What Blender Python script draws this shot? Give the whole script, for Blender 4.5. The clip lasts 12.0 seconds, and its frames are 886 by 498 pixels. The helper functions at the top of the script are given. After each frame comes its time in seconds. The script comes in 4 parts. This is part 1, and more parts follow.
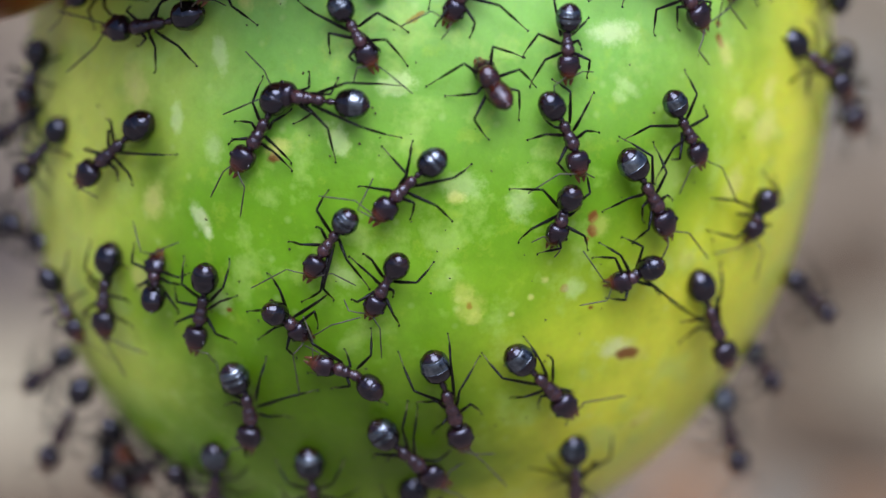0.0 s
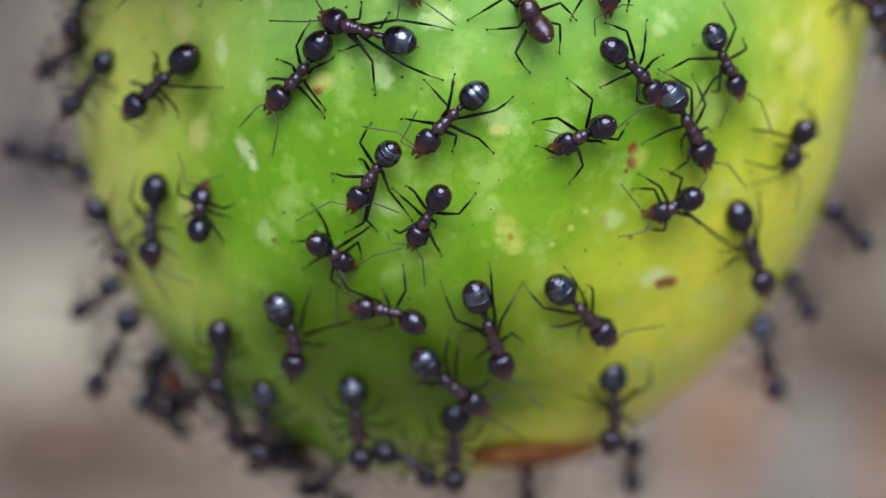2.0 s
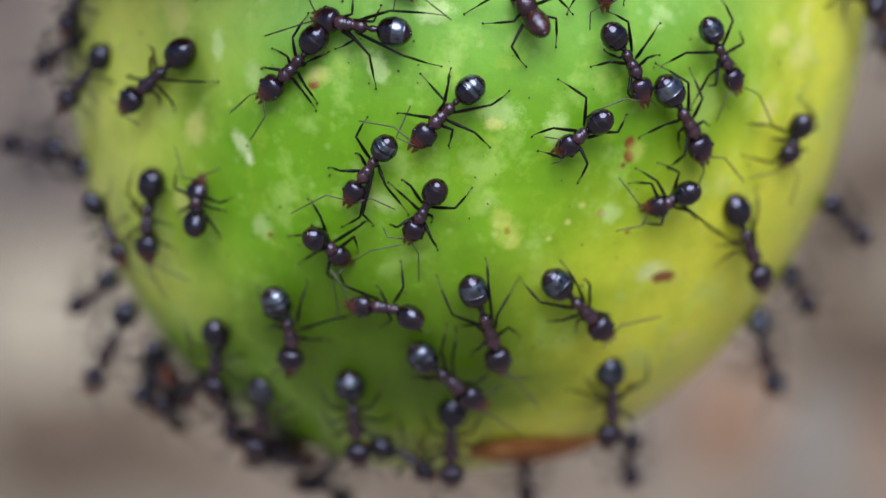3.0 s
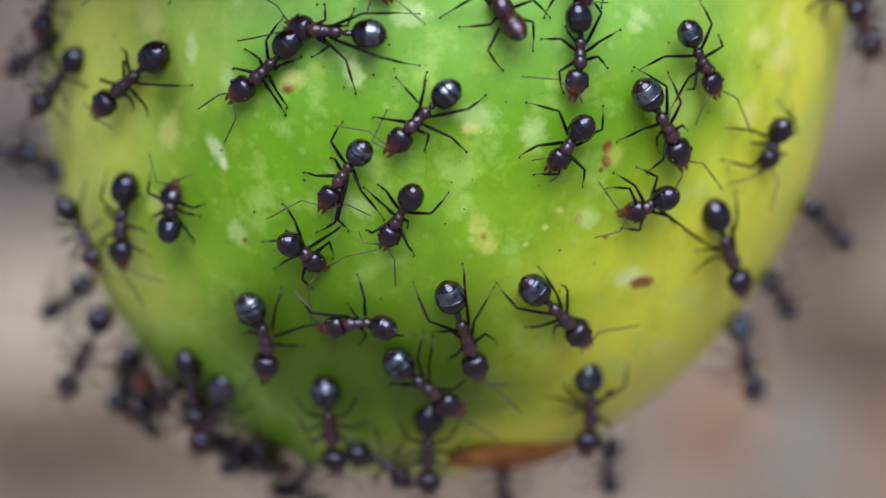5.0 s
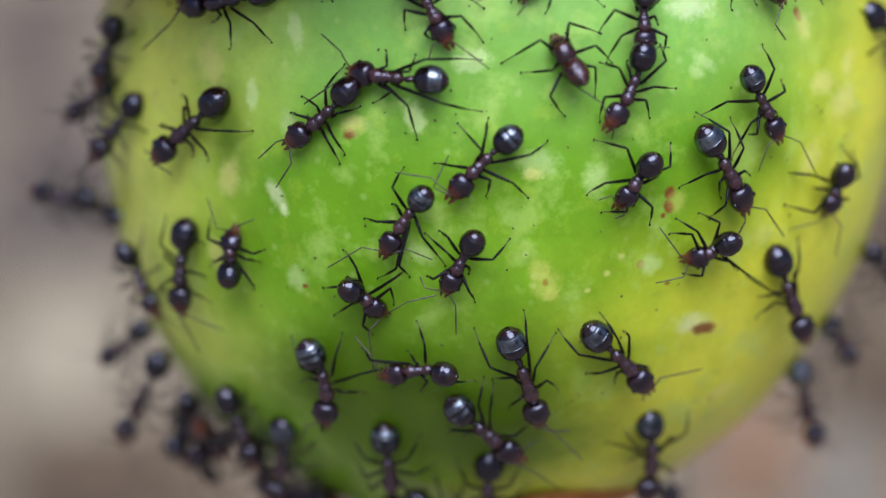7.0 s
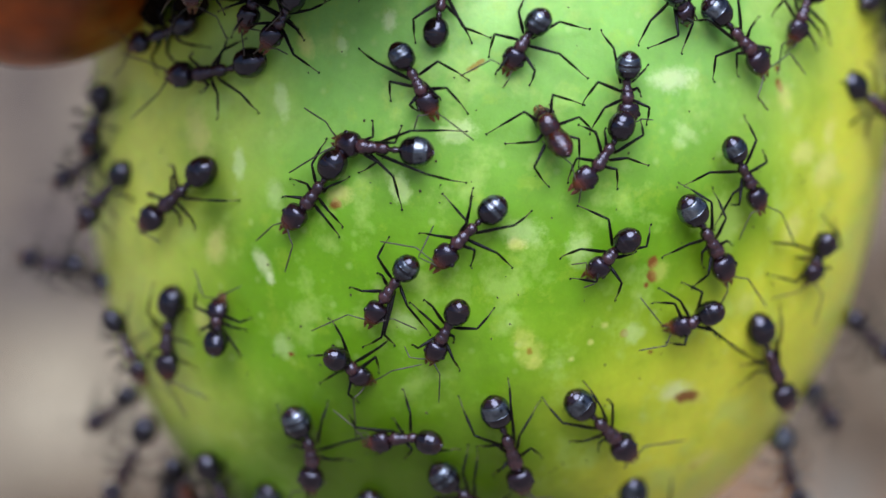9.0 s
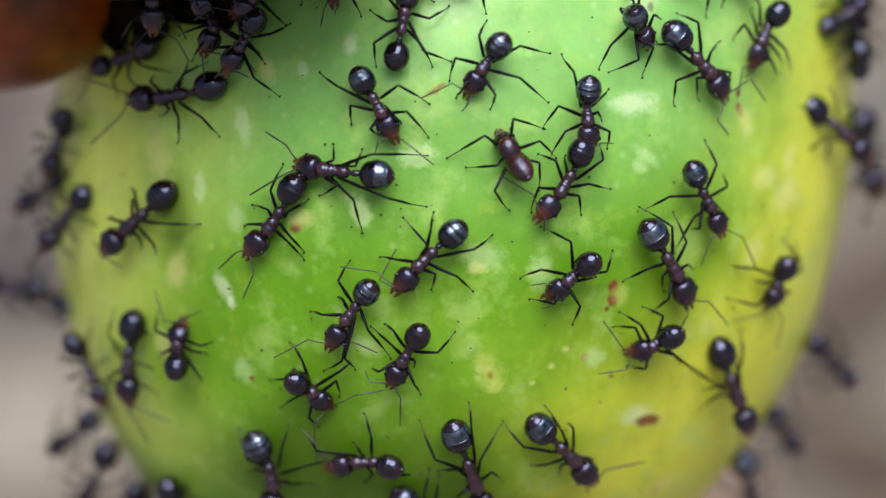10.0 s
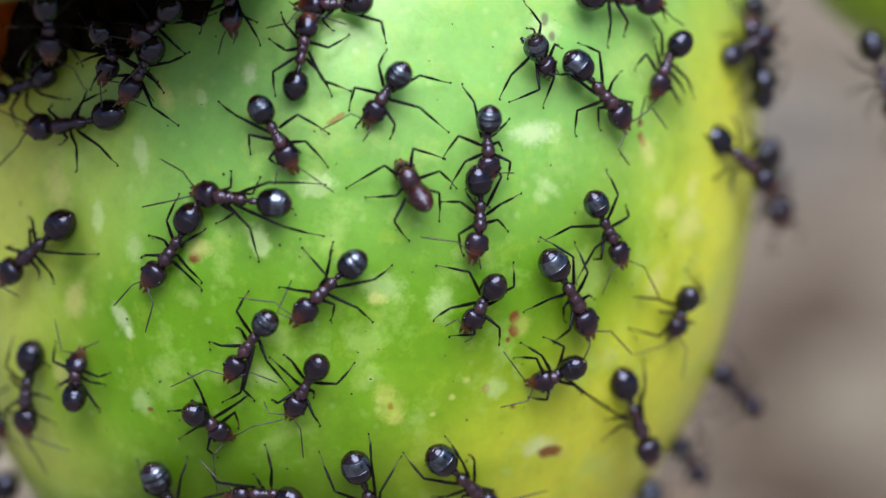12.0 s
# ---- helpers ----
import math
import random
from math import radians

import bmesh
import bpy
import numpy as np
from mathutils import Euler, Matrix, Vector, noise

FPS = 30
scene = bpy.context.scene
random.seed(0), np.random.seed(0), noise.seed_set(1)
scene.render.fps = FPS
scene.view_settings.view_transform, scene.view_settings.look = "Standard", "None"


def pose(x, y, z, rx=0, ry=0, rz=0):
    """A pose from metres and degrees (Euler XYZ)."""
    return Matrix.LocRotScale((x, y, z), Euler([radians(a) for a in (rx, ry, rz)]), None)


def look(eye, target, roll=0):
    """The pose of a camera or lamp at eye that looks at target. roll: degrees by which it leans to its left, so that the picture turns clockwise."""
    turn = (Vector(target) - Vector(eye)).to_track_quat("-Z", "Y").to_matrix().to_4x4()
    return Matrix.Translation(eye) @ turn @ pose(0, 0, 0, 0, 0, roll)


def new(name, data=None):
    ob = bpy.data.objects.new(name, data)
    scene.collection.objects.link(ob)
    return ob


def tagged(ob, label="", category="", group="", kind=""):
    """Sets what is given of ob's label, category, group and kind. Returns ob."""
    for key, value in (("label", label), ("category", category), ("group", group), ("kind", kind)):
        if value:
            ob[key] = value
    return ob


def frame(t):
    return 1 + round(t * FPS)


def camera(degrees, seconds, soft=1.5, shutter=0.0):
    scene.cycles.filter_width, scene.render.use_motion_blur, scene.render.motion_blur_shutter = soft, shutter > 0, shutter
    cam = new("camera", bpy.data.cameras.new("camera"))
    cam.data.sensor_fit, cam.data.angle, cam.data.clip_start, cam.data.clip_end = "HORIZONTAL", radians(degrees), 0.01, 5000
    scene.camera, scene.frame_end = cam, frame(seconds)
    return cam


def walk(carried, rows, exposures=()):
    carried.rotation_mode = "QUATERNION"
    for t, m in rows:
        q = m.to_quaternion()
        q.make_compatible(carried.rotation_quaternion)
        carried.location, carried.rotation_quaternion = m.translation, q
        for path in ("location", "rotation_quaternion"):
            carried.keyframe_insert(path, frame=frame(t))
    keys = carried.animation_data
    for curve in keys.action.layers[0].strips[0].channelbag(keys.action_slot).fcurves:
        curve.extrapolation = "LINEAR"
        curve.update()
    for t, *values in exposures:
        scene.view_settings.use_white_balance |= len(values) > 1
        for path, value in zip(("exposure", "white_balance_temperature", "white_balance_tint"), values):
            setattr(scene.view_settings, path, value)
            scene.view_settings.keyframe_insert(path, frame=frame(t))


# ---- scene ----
cam = camera(20.0, 12.0)
PATH = [
    (0, (-0.00082, -0.09750, 0.32372), (0.00052, -0.00234, 0.29302), 0.31),
    (0.5, (-0.00094, -0.09849, 0.32403), (-0.00011, -0.00361, 0.29245), 0.20),
    (0.7, (-0.00104, -0.09865, 0.32430), (-0.00059, -0.00409, 0.29178), 0.12),
    (1, (-0.00109, -0.09869, 0.32463), (-0.00130, -0.00446, 0.29113), -0.03),
    (1.5, (-0.00110, -0.09873, 0.32447), (-0.00128, -0.00449, 0.29100), -0.02),
    (2, (-0.00102, -0.09852, 0.32454), (-0.00112, -0.00440, 0.29075), -0.01),
    (2.5, (-0.00069, -0.09836, 0.32456), (-0.00108, -0.00432, 0.29057), -0.08),
    (2.7, (-0.00066, -0.09839, 0.32459), (-0.00107, -0.00437, 0.29054), -0.09),
    (4.3, (-0.00033, -0.09780, 0.32453), (-0.00060, -0.00382, 0.29035), -0.06),
    (4.5, (-0.00029, -0.09770, 0.32450), (-0.00045, -0.00371, 0.29036), -0.05),
    (5, (-0.00028, -0.09747, 0.32447), (-0.00015, -0.00347, 0.29036), 0.00),
    (5.5, (-0.00029, -0.09732, 0.32476), (-0.00029, -0.00335, 0.29055), 0.00),
    (6, (-0.00039, -0.09709, 0.32466), (-0.00077, -0.00286, 0.29121), -0.10),
    (6.5, (-0.00072, -0.09707, 0.32462), (-0.00152, -0.00270, 0.29154), -0.20),
    (7, (-0.00105, -0.09700, 0.32471), (-0.00246, -0.00254, 0.29191), -0.32),
    (7.2, (-0.00106, -0.09708, 0.32480), (-0.00259, -0.00258, 0.29215), -0.33),
    (8.8, (-0.00090, -0.09742, 0.32548), (-0.00208, -0.00238, 0.29440), -0.20),
    (9, (-0.00086, -0.09745, 0.32559), (-0.00188, -0.00237, 0.29464), -0.16),
    (9.5, (-0.00081, -0.09764, 0.32552), (-0.00122, -0.00236, 0.29516), -0.03),
    (10, (-0.00048, -0.09749, 0.32549), (-0.00038, -0.00207, 0.29556), 0.07),
    (10.5, (0.00004, -0.09740, 0.32549), (0.00020, -0.00192, 0.29579), 0.08),
    (11, (0.00030, -0.09721, 0.32553), (0.00152, -0.00172, 0.29586), 0.29),
    (11.5, (0.00061, -0.09705, 0.32565), (0.00257, -0.00153, 0.29610), 0.44),
    (12, (0.00071, -0.09692, 0.32563), (0.00340, -0.00128, 0.29653), 0.59),
]
walk(cam, [(t, look(eye, target, roll)) for t, eye, target, roll in PATH])
cam.data.dof.use_dof = True
cam.data.dof.focus_distance = 0.0853
cam.data.dof.aperture_fstop = 23.0

# ---- light: a hazy bright sky behind and above the eye ----
world = bpy.data.worlds.new("sky")
scene.world = world
world.use_nodes = True
wt = world.node_tree
sky = wt.nodes.new("ShaderNodeTexSky")
sky.sky_type = "NISHITA"
sky.sun_disc = False
sky.sun_elevation = radians(52)
sky.sun_rotation = radians(175)
sky.dust_density = 3.0
back = wt.nodes["Background"]
back.inputs["Strength"].default_value = 0.082
wt.links.new(sky.outputs["Color"], back.inputs["Color"])

sun_data = bpy.data.lights.new("sun", "SUN")
sun_data.energy = 4.5
sun_data.angle = radians(50)
sun_data.color = (1.0, 0.985, 0.945)
sun = new("sun", sun_data)
sun.matrix_world = look((0.03, -0.49, 1.12), (0, 0, 0.3))

# ---- materials ----
MM = 0.001


def material(name, rough=0.5, metal=0.0, spec=0.5):
    m = bpy.data.materials.new(name)
    m.use_nodes = True
    b = m.node_tree.nodes["Principled BSDF"]
    b.inputs["Roughness"].default_value = rough
    b.inputs["Metallic"].default_value = metal
    b.inputs["Specular IOR Level"].default_value = spec
    return m, m.node_tree.nodes, m.node_tree.links, b


def noise_node(nodes, links, coord, scale, detail=4.0, rough=0.55):
    n = nodes.new("ShaderNodeTexNoise")
    n.inputs["Scale"].default_value = scale
    n.inputs["Detail"].default_value = detail
    n.inputs["Roughness"].default_value = rough
    links.new(coord, n.inputs["Vector"])
    return n.outputs["Fac"]


def ramp(nodes, links, value, stops):
    r = nodes.new("ShaderNodeValToRGB")
    while len(r.color_ramp.elements) < len(stops):
        r.color_ramp.elements.new(0.5)
    for e, (at, colour) in zip(r.color_ramp.elements, stops):
        e.position = at
        e.color = (*colour, 1)
    links.new(value, r.inputs["Fac"])
    return r.outputs["Color"]


def mix(nodes, links, fac, a, b):
    n = nodes.new("ShaderNodeMix")
    n.data_type = "RGBA"
    if hasattr(fac, "is_linked"):
        links.new(fac, n.inputs[0])
    else:
        n.inputs[0].default_value = fac
    for socket, value in ((n.inputs[6], a), (n.inputs[7], b)):
        if hasattr(value, "is_linked"):
            links.new(value, socket)
        else:
            socket.default_value = (*value, 1)
    return n.outputs[2]


def sums(nodes, links, op, a, b):
    n = nodes.new("ShaderNodeMath")
    n.operation = op
    for socket, value in zip(n.inputs, (a, b)):
        if hasattr(value, "is_linked"):
            links.new(value, socket)
        else:
            socket.default_value = value
    return n.outputs[0]


def bump(nodes, links, b, height, strength, distance):
    n = nodes.new("ShaderNodeBump")
    n.inputs["Strength"].default_value = strength
    n.inputs["Distance"].default_value = distance
    links.new(height, n.inputs["Height"])
    links.new(n.outputs["Normal"], b.inputs["Normal"])


# Fruit: radius, half height in metres, fullness, lean of its core; it leans 20 degrees from the upright.
RA, RB, FULL, LEAN = 0.015888, 0.019258, 2.2, 0.062
FRUIT = pose(0, 0, 0.30, -20, 0, 0)


def skin(az, z):
    """A point of the skin and its normal in the fruit's space; az in degrees from the front to its right, z in millimetres."""
    a, h = radians(az), z * MM
    rho = RA * max(1 - abs(h / RB) ** FULL, 1e-6) ** (1 / FULL)
    p = Vector((rho * math.sin(a) + LEAN * h, -rho * math.cos(a), h))
    k = (rho / RA) ** (FULL - 1) / RA
    n = Vector((k * math.sin(a), -k * math.cos(a), math.copysign(abs(h / RB) ** (FULL - 1) / RB, h) - LEAN * k * math.sin(a)))
    return p, n.normalized()


def depth(p):
    """Below 0 inside the fruit, above 0 outside."""
    return (math.hypot(p.x - LEAN * p.z, p.y) / RA) ** FULL + abs(p.z / RB) ** FULL - 1


def skin_material():
    m, nodes, links, b = material("green_skin", 0.33, 0, 0.2)
    co = nodes.new("ShaderNodeTexCoord").outputs["Object"]
    xyz = nodes.new("ShaderNodeSeparateXYZ")
    links.new(co, xyz.inputs[0])
    broad = noise_node(nodes, links, co, 95, 3)
    fine = noise_node(nodes, links, co, 520, 5, 0.6)
    grain = noise_node(nodes, links, co, 2600, 3, 0.6)
    green = ramp(nodes, links, broad, [(0.3, (0.112, 0.305, 0.008)), (0.52, (0.165, 0.385, 0.016)), (0.72, (0.25, 0.47, 0.05))])
    # riper, yellower flanks with side light put into the tint: one from the lower half up, one on the shoulder
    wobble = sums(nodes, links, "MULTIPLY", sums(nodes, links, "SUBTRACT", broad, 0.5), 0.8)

    def smooth(value, low, high, most):
        r = nodes.new("ShaderNodeMapRange")
        r.interpolation_type = "SMOOTHSTEP"
        for socket, v in zip(r.inputs[1:5], (low, high, 0.0, most)):
            socket.default_value = v
        links.new(value, r.inputs[0])
        return r.outputs[0]

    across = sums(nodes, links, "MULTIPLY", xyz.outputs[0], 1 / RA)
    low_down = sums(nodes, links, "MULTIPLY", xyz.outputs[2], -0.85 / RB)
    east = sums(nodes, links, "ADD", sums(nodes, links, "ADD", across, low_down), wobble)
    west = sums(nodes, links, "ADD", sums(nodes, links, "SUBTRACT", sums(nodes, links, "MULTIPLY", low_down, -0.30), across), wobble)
    # a paler, cooler shoulder, the sky's gloss painted into the colour
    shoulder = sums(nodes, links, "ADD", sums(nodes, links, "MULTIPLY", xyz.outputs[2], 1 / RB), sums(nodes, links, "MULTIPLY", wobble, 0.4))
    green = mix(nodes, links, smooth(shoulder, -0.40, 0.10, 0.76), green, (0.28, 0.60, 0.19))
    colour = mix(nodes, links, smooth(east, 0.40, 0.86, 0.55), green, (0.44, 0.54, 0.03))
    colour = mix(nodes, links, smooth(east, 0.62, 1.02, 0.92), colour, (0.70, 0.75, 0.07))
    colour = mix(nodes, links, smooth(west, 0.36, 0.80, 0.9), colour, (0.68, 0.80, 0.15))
    patch = ramp(nodes, links, fine, [(0.53, (0, 0, 0)), (0.66, (1, 1, 1))])
    bw = nodes.new("ShaderNodeRGBToBW")
    links.new(patch, bw.inputs[0])
    colour = mix(nodes, links, sums(nodes, links, "MULTIPLY", bw.outputs[0], 0.42), colour, (0.45, 0.67, 0.20))
    # darker green blotches
    mid = noise_node(nodes, links, co, 310, 4, 0.6)
    colour = mix(nodes, links, smooth(mid, 0.50, 0.70, 0.26), colour, (0.11, 0.28, 0.008))
    # small cloudy flecks, light and dark
    cloud = noise_node(nodes, links, co, 860, 6, 0.68)
    colour = mix(nodes, links, smooth(cloud, 0.54, 0.68, 0.20), colour, (0.43, 0.60, 0.06))
    colour = mix(nodes, links, smooth(sums(nodes, links, "SUBTRACT", 1.0, cloud), 0.55, 0.70, 0.20), colour, (0.13, 0.29, 0.008))
    # fine pale lenticels
    cells = nodes.new("ShaderNodeTexVoronoi")
    cells.inputs["Scale"].default_value = 1150
    links.new(co, cells.inputs["Vector"])
    fleck = nodes.new("ShaderNodeMapRange")
    for socket, value in zip(fleck.inputs[1:5], (0.06, 0.20, 0.4, 0.0)):
        socket.default_value = value
    links.new(cells.outputs["Distance"], fleck.inputs[0])
    colour = mix(nodes, links, sums(nodes, links, "MULTIPLY", fleck.outputs[0], broad), colour, (0.62, 0.76, 0.40))

    rag = noise_node(nodes, links, co, 2900, 5, 0.7)

    def blot(az, z, wide, high, lean, tint, most, soft, under):
        """A scar or a deep green blot with a ragged rim, at a place of the skin."""
        p, n = skin(az, z)
        right = Vector((math.cos(radians(az)), math.sin(radians(az)), 0))
        up = n.cross(right)
        c, s = math.cos(radians(lean)), math.sin(radians(lean))
        u, v = right * c + up * s, up * c - right * s
        away = nodes.new("ShaderNodeVectorMath")
        away.operation = "SUBTRACT"
        links.new(co, away.inputs[0])
        away.inputs[1].default_value = p
        parts = []
        for axis, half in ((u, wide), (v, high), (n, 2.5)):
            d = nodes.new("ShaderNodeVectorMath")
            d.operation = "DOT_PRODUCT"
            links.new(away.outputs[0], d.inputs[0])
            d.inputs[1].default_value = axis / (half * MM)
            parts.append(sums(nodes, links, "POWER", sums(nodes, links, "ABSOLUTE", d.outputs["Value"], 0), 2))
        far = sums(nodes, links, "SQRT", sums(nodes, links, "ADD", sums(nodes, links, "ADD", parts[0], parts[1]), parts[2]), 0)
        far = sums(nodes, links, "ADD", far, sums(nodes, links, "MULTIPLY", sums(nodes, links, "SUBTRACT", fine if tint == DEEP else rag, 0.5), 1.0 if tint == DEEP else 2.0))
        edge = nodes.new("ShaderNodeMapRange")
        edge.interpolation_type = "SMOOTHSTEP"
        for socket, value in zip(edge.inputs[1:5], (1 - soft, 1 + soft, most, 0.0)):
            socket.default_value = value
        links.new(far, edge.inputs[0])
        return mix(nodes, links, edge.outputs[0], under, tint)

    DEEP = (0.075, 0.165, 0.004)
    PALE, CREAM, RUST = (0.58, 0.78, 0.40), (0.76, 0.76, 0.30), (0.20, 0.055, 0.016)
    WHITE, YELLOW, OCHRE, GREY = (0.74, 0.86, 0.60), (0.70, 0.72, 0.22), (0.30, 0.16, 0.02), (0.10, 0.09, 0.07)
    for row in SKIN_MARKS:
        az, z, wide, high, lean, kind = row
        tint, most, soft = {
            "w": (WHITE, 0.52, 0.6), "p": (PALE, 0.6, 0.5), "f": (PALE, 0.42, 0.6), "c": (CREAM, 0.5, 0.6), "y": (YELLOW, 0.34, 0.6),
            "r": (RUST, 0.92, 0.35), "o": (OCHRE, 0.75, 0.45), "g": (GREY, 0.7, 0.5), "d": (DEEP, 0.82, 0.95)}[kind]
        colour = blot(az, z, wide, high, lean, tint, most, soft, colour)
    # fine mottle of the cells
    mottle = nodes.new("ShaderNodeHueSaturation")
    links.new(sums(nodes, links, "ADD", sums(nodes, links, "MULTIPLY", noise_node(nodes, links, co, 1500, 4, 0.7), 0.36), 0.81), mottle.inputs["Value"])
    links.new(colour, mottle.inputs["Color"])
    colour = mottle.outputs["Color"]
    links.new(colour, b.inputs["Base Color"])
    b.inputs["Coat Weight"].default_value = 0.5
    b.inputs["Coat Roughness"].default_value = 0.26
    b.inputs["Coat IOR"].default_value = 1.5
    b.inputs["Coat Tint"].default_value = (1, 1, 1, 1)
    b.inputs["Subsurface Weight"].default_value = 0.4
    b.inputs["Subsurface Radius"].default_value = (0.6, 1.0, 0.2)
    b.inputs["Subsurface Scale"].default_value = 0.0012
    rough = nodes.new("ShaderNodeMapRange")
    rough.inputs[3].default_value, rough.inputs[4].default_value = 0.30, 0.50
    links.new(fine, rough.inputs[0])
    links.new(rough.outputs[0], b.inputs["Roughness"])
    height = sums(nodes, links, "ADD", sums(nodes, links, "MULTIPLY", fine, 0.9), sums(nodes, links, "ADD", sums(nodes, links, "MULTIPLY", cloud, 0.5), sums(nodes, links, "MULTIPLY", grain, 0.12)))
    bump(nodes, links, b, height, 0.22, 0.0003)
    return m


# az, z, half width, half height (mm), lean, kind: w whitish, p pale, f faint, c cream, y yellow, r rusty, o ochre, g grey dirt, d deep green
SKIN_MARKS = [
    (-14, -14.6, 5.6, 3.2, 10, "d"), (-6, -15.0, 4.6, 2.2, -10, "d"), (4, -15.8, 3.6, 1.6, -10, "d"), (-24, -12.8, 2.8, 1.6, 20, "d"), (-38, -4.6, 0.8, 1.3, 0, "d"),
    (23.1, -0.5, 0.85, 0.36, 6, "w"), (25.7, -2.3, 0.5, 0.2, -30, "f"), (24.9, -2.7, 0.3, 0.2, -30, "f"), (-30.2, -6.8, 0.26, 0.52, 30, "w"), (-29.3, -7.3, 0.16, 0.2, 0, "w"), (-27.4, -1.2, 0.26, 0.62, 8, "p"),
    (-13.3, 1.4, 0.22, 0.34, 0, "w"), (-19.3, 0.6, 0.2, 0.3, 10, "p"), (-24.3, 0.7, 0.25, 0.4, 30, "c"), (-27.9, -4.4, 0.3, 0.45, 10, "f"), (-33.5, -3.3, 0.24, 0.5, 0, "p"), (-10.9, -4.3, 0.32, 0.5, 20, "p"),
    (-3.9, -2.4, 0.6, 0.34, 10, "p"), (5.0, -5.8, 0.62, 0.4, 0, "f"), (4.4, -6.2, 0.3, 0.2, 0, "c"), (12.6, -6.4, 0.38, 0.5, 0, "f"), (-28.8, -9.7, 0.36, 0.38, 0, "f"), (-27.6, -10.0, 0.11, 0.08, 0, "r"),
    (6.6, -9.45, 0.34, 0.34, -30, "y"), (7.8, -9.95, 0.44, 0.48, -40, "y"), (8.6, -10.3, 0.28, 0.24, 0, "y"), (7.6, -9.9, 0.11, 0.14, 0, "o"), (33.0, -11.35, 0.66, 0.36, -4, "w"), (36.3, -11.55, 0.74, 0.36, -4, "y"), (35.5, -11.56, 0.52, 0.25, 4, "r"),
    (23.3, -6.8, 0.2, 0.2, 0, "r"), (23.6, -7.3, 0.2, 0.22, 30, "r"), (24.7, -7.1, 0.3, 0.36, 0, "y"), (23.0, -7.6, 0.1, 0.12, 0, "r"), (21.2, -9.3, 0.14, 0.17, 0, "o"), (22.6, -9.3, 0.36, 0.3, 0, "f"), (26.1, -9.95, 0.09, 0.07, 0, "r"),
    (40.3, -0.5, 0.14, 0.32, 35, "r"), (39.6, 0.1, 0.12, 0.12, 0, "r"), (41.4, -0.9, 0.3, 0.5, 20, "c"), (-19.2, -4.8, 0.22, 0.16, 20, "r"), (-18.6, -4.5, 0.4, 0.3, 0, "c"), (-2.5, -0.25, 0.22, 0.1, 30, "o"), (-1.6, -0.05, 0.14, 0.08, 20, "o"),
    (24.0, 3.1, 0.5, 0.5, 0, "p"), (24.0, 3.5, 0.14, 0.2, 0, "g"), (23.2, 2.8, 0.16, 0.12, 0, "g"), (25.0, 2.9, 0.12, 0.18, 0, "g"), (24.4, 2.4, 0.1, 0.1, 0, "g"),
    (47.0, -13.9, 0.6, 0.3, 35, "c"), (46.0, -14.1, 0.14, 0.1, 0, "o"), (51.6, -3.4, 0.7, 0.55, 30, "c"), (46.5, -2.8, 0.6, 0.4, 20, "c"), (51.5, -2.0, 0.5, 0.3, 60, "c"), (40.5, -8.2, 0.4, 0.3, 20, "y"), (46.0, -5.5, 0.6, 0.4, 60, "c"),
    (-9.7, -8.9, 0.5, 0.26, -30, "f"), (18.0, -9.0, 0.14, 0.12, 0, "c"), (16.4, -9.6, 0.1, 0.1, 0, "c"), (14.0, -10.2, 0.1, 0.08, 0, "c"), (-40.5, -2.2, 0.5, 0.9, 20, "c"), (-38.5, -6.2, 0.45, 0.6, -20, "c"), (-43.0, -9.0, 0.4, 0.7, 10, "c"),
]


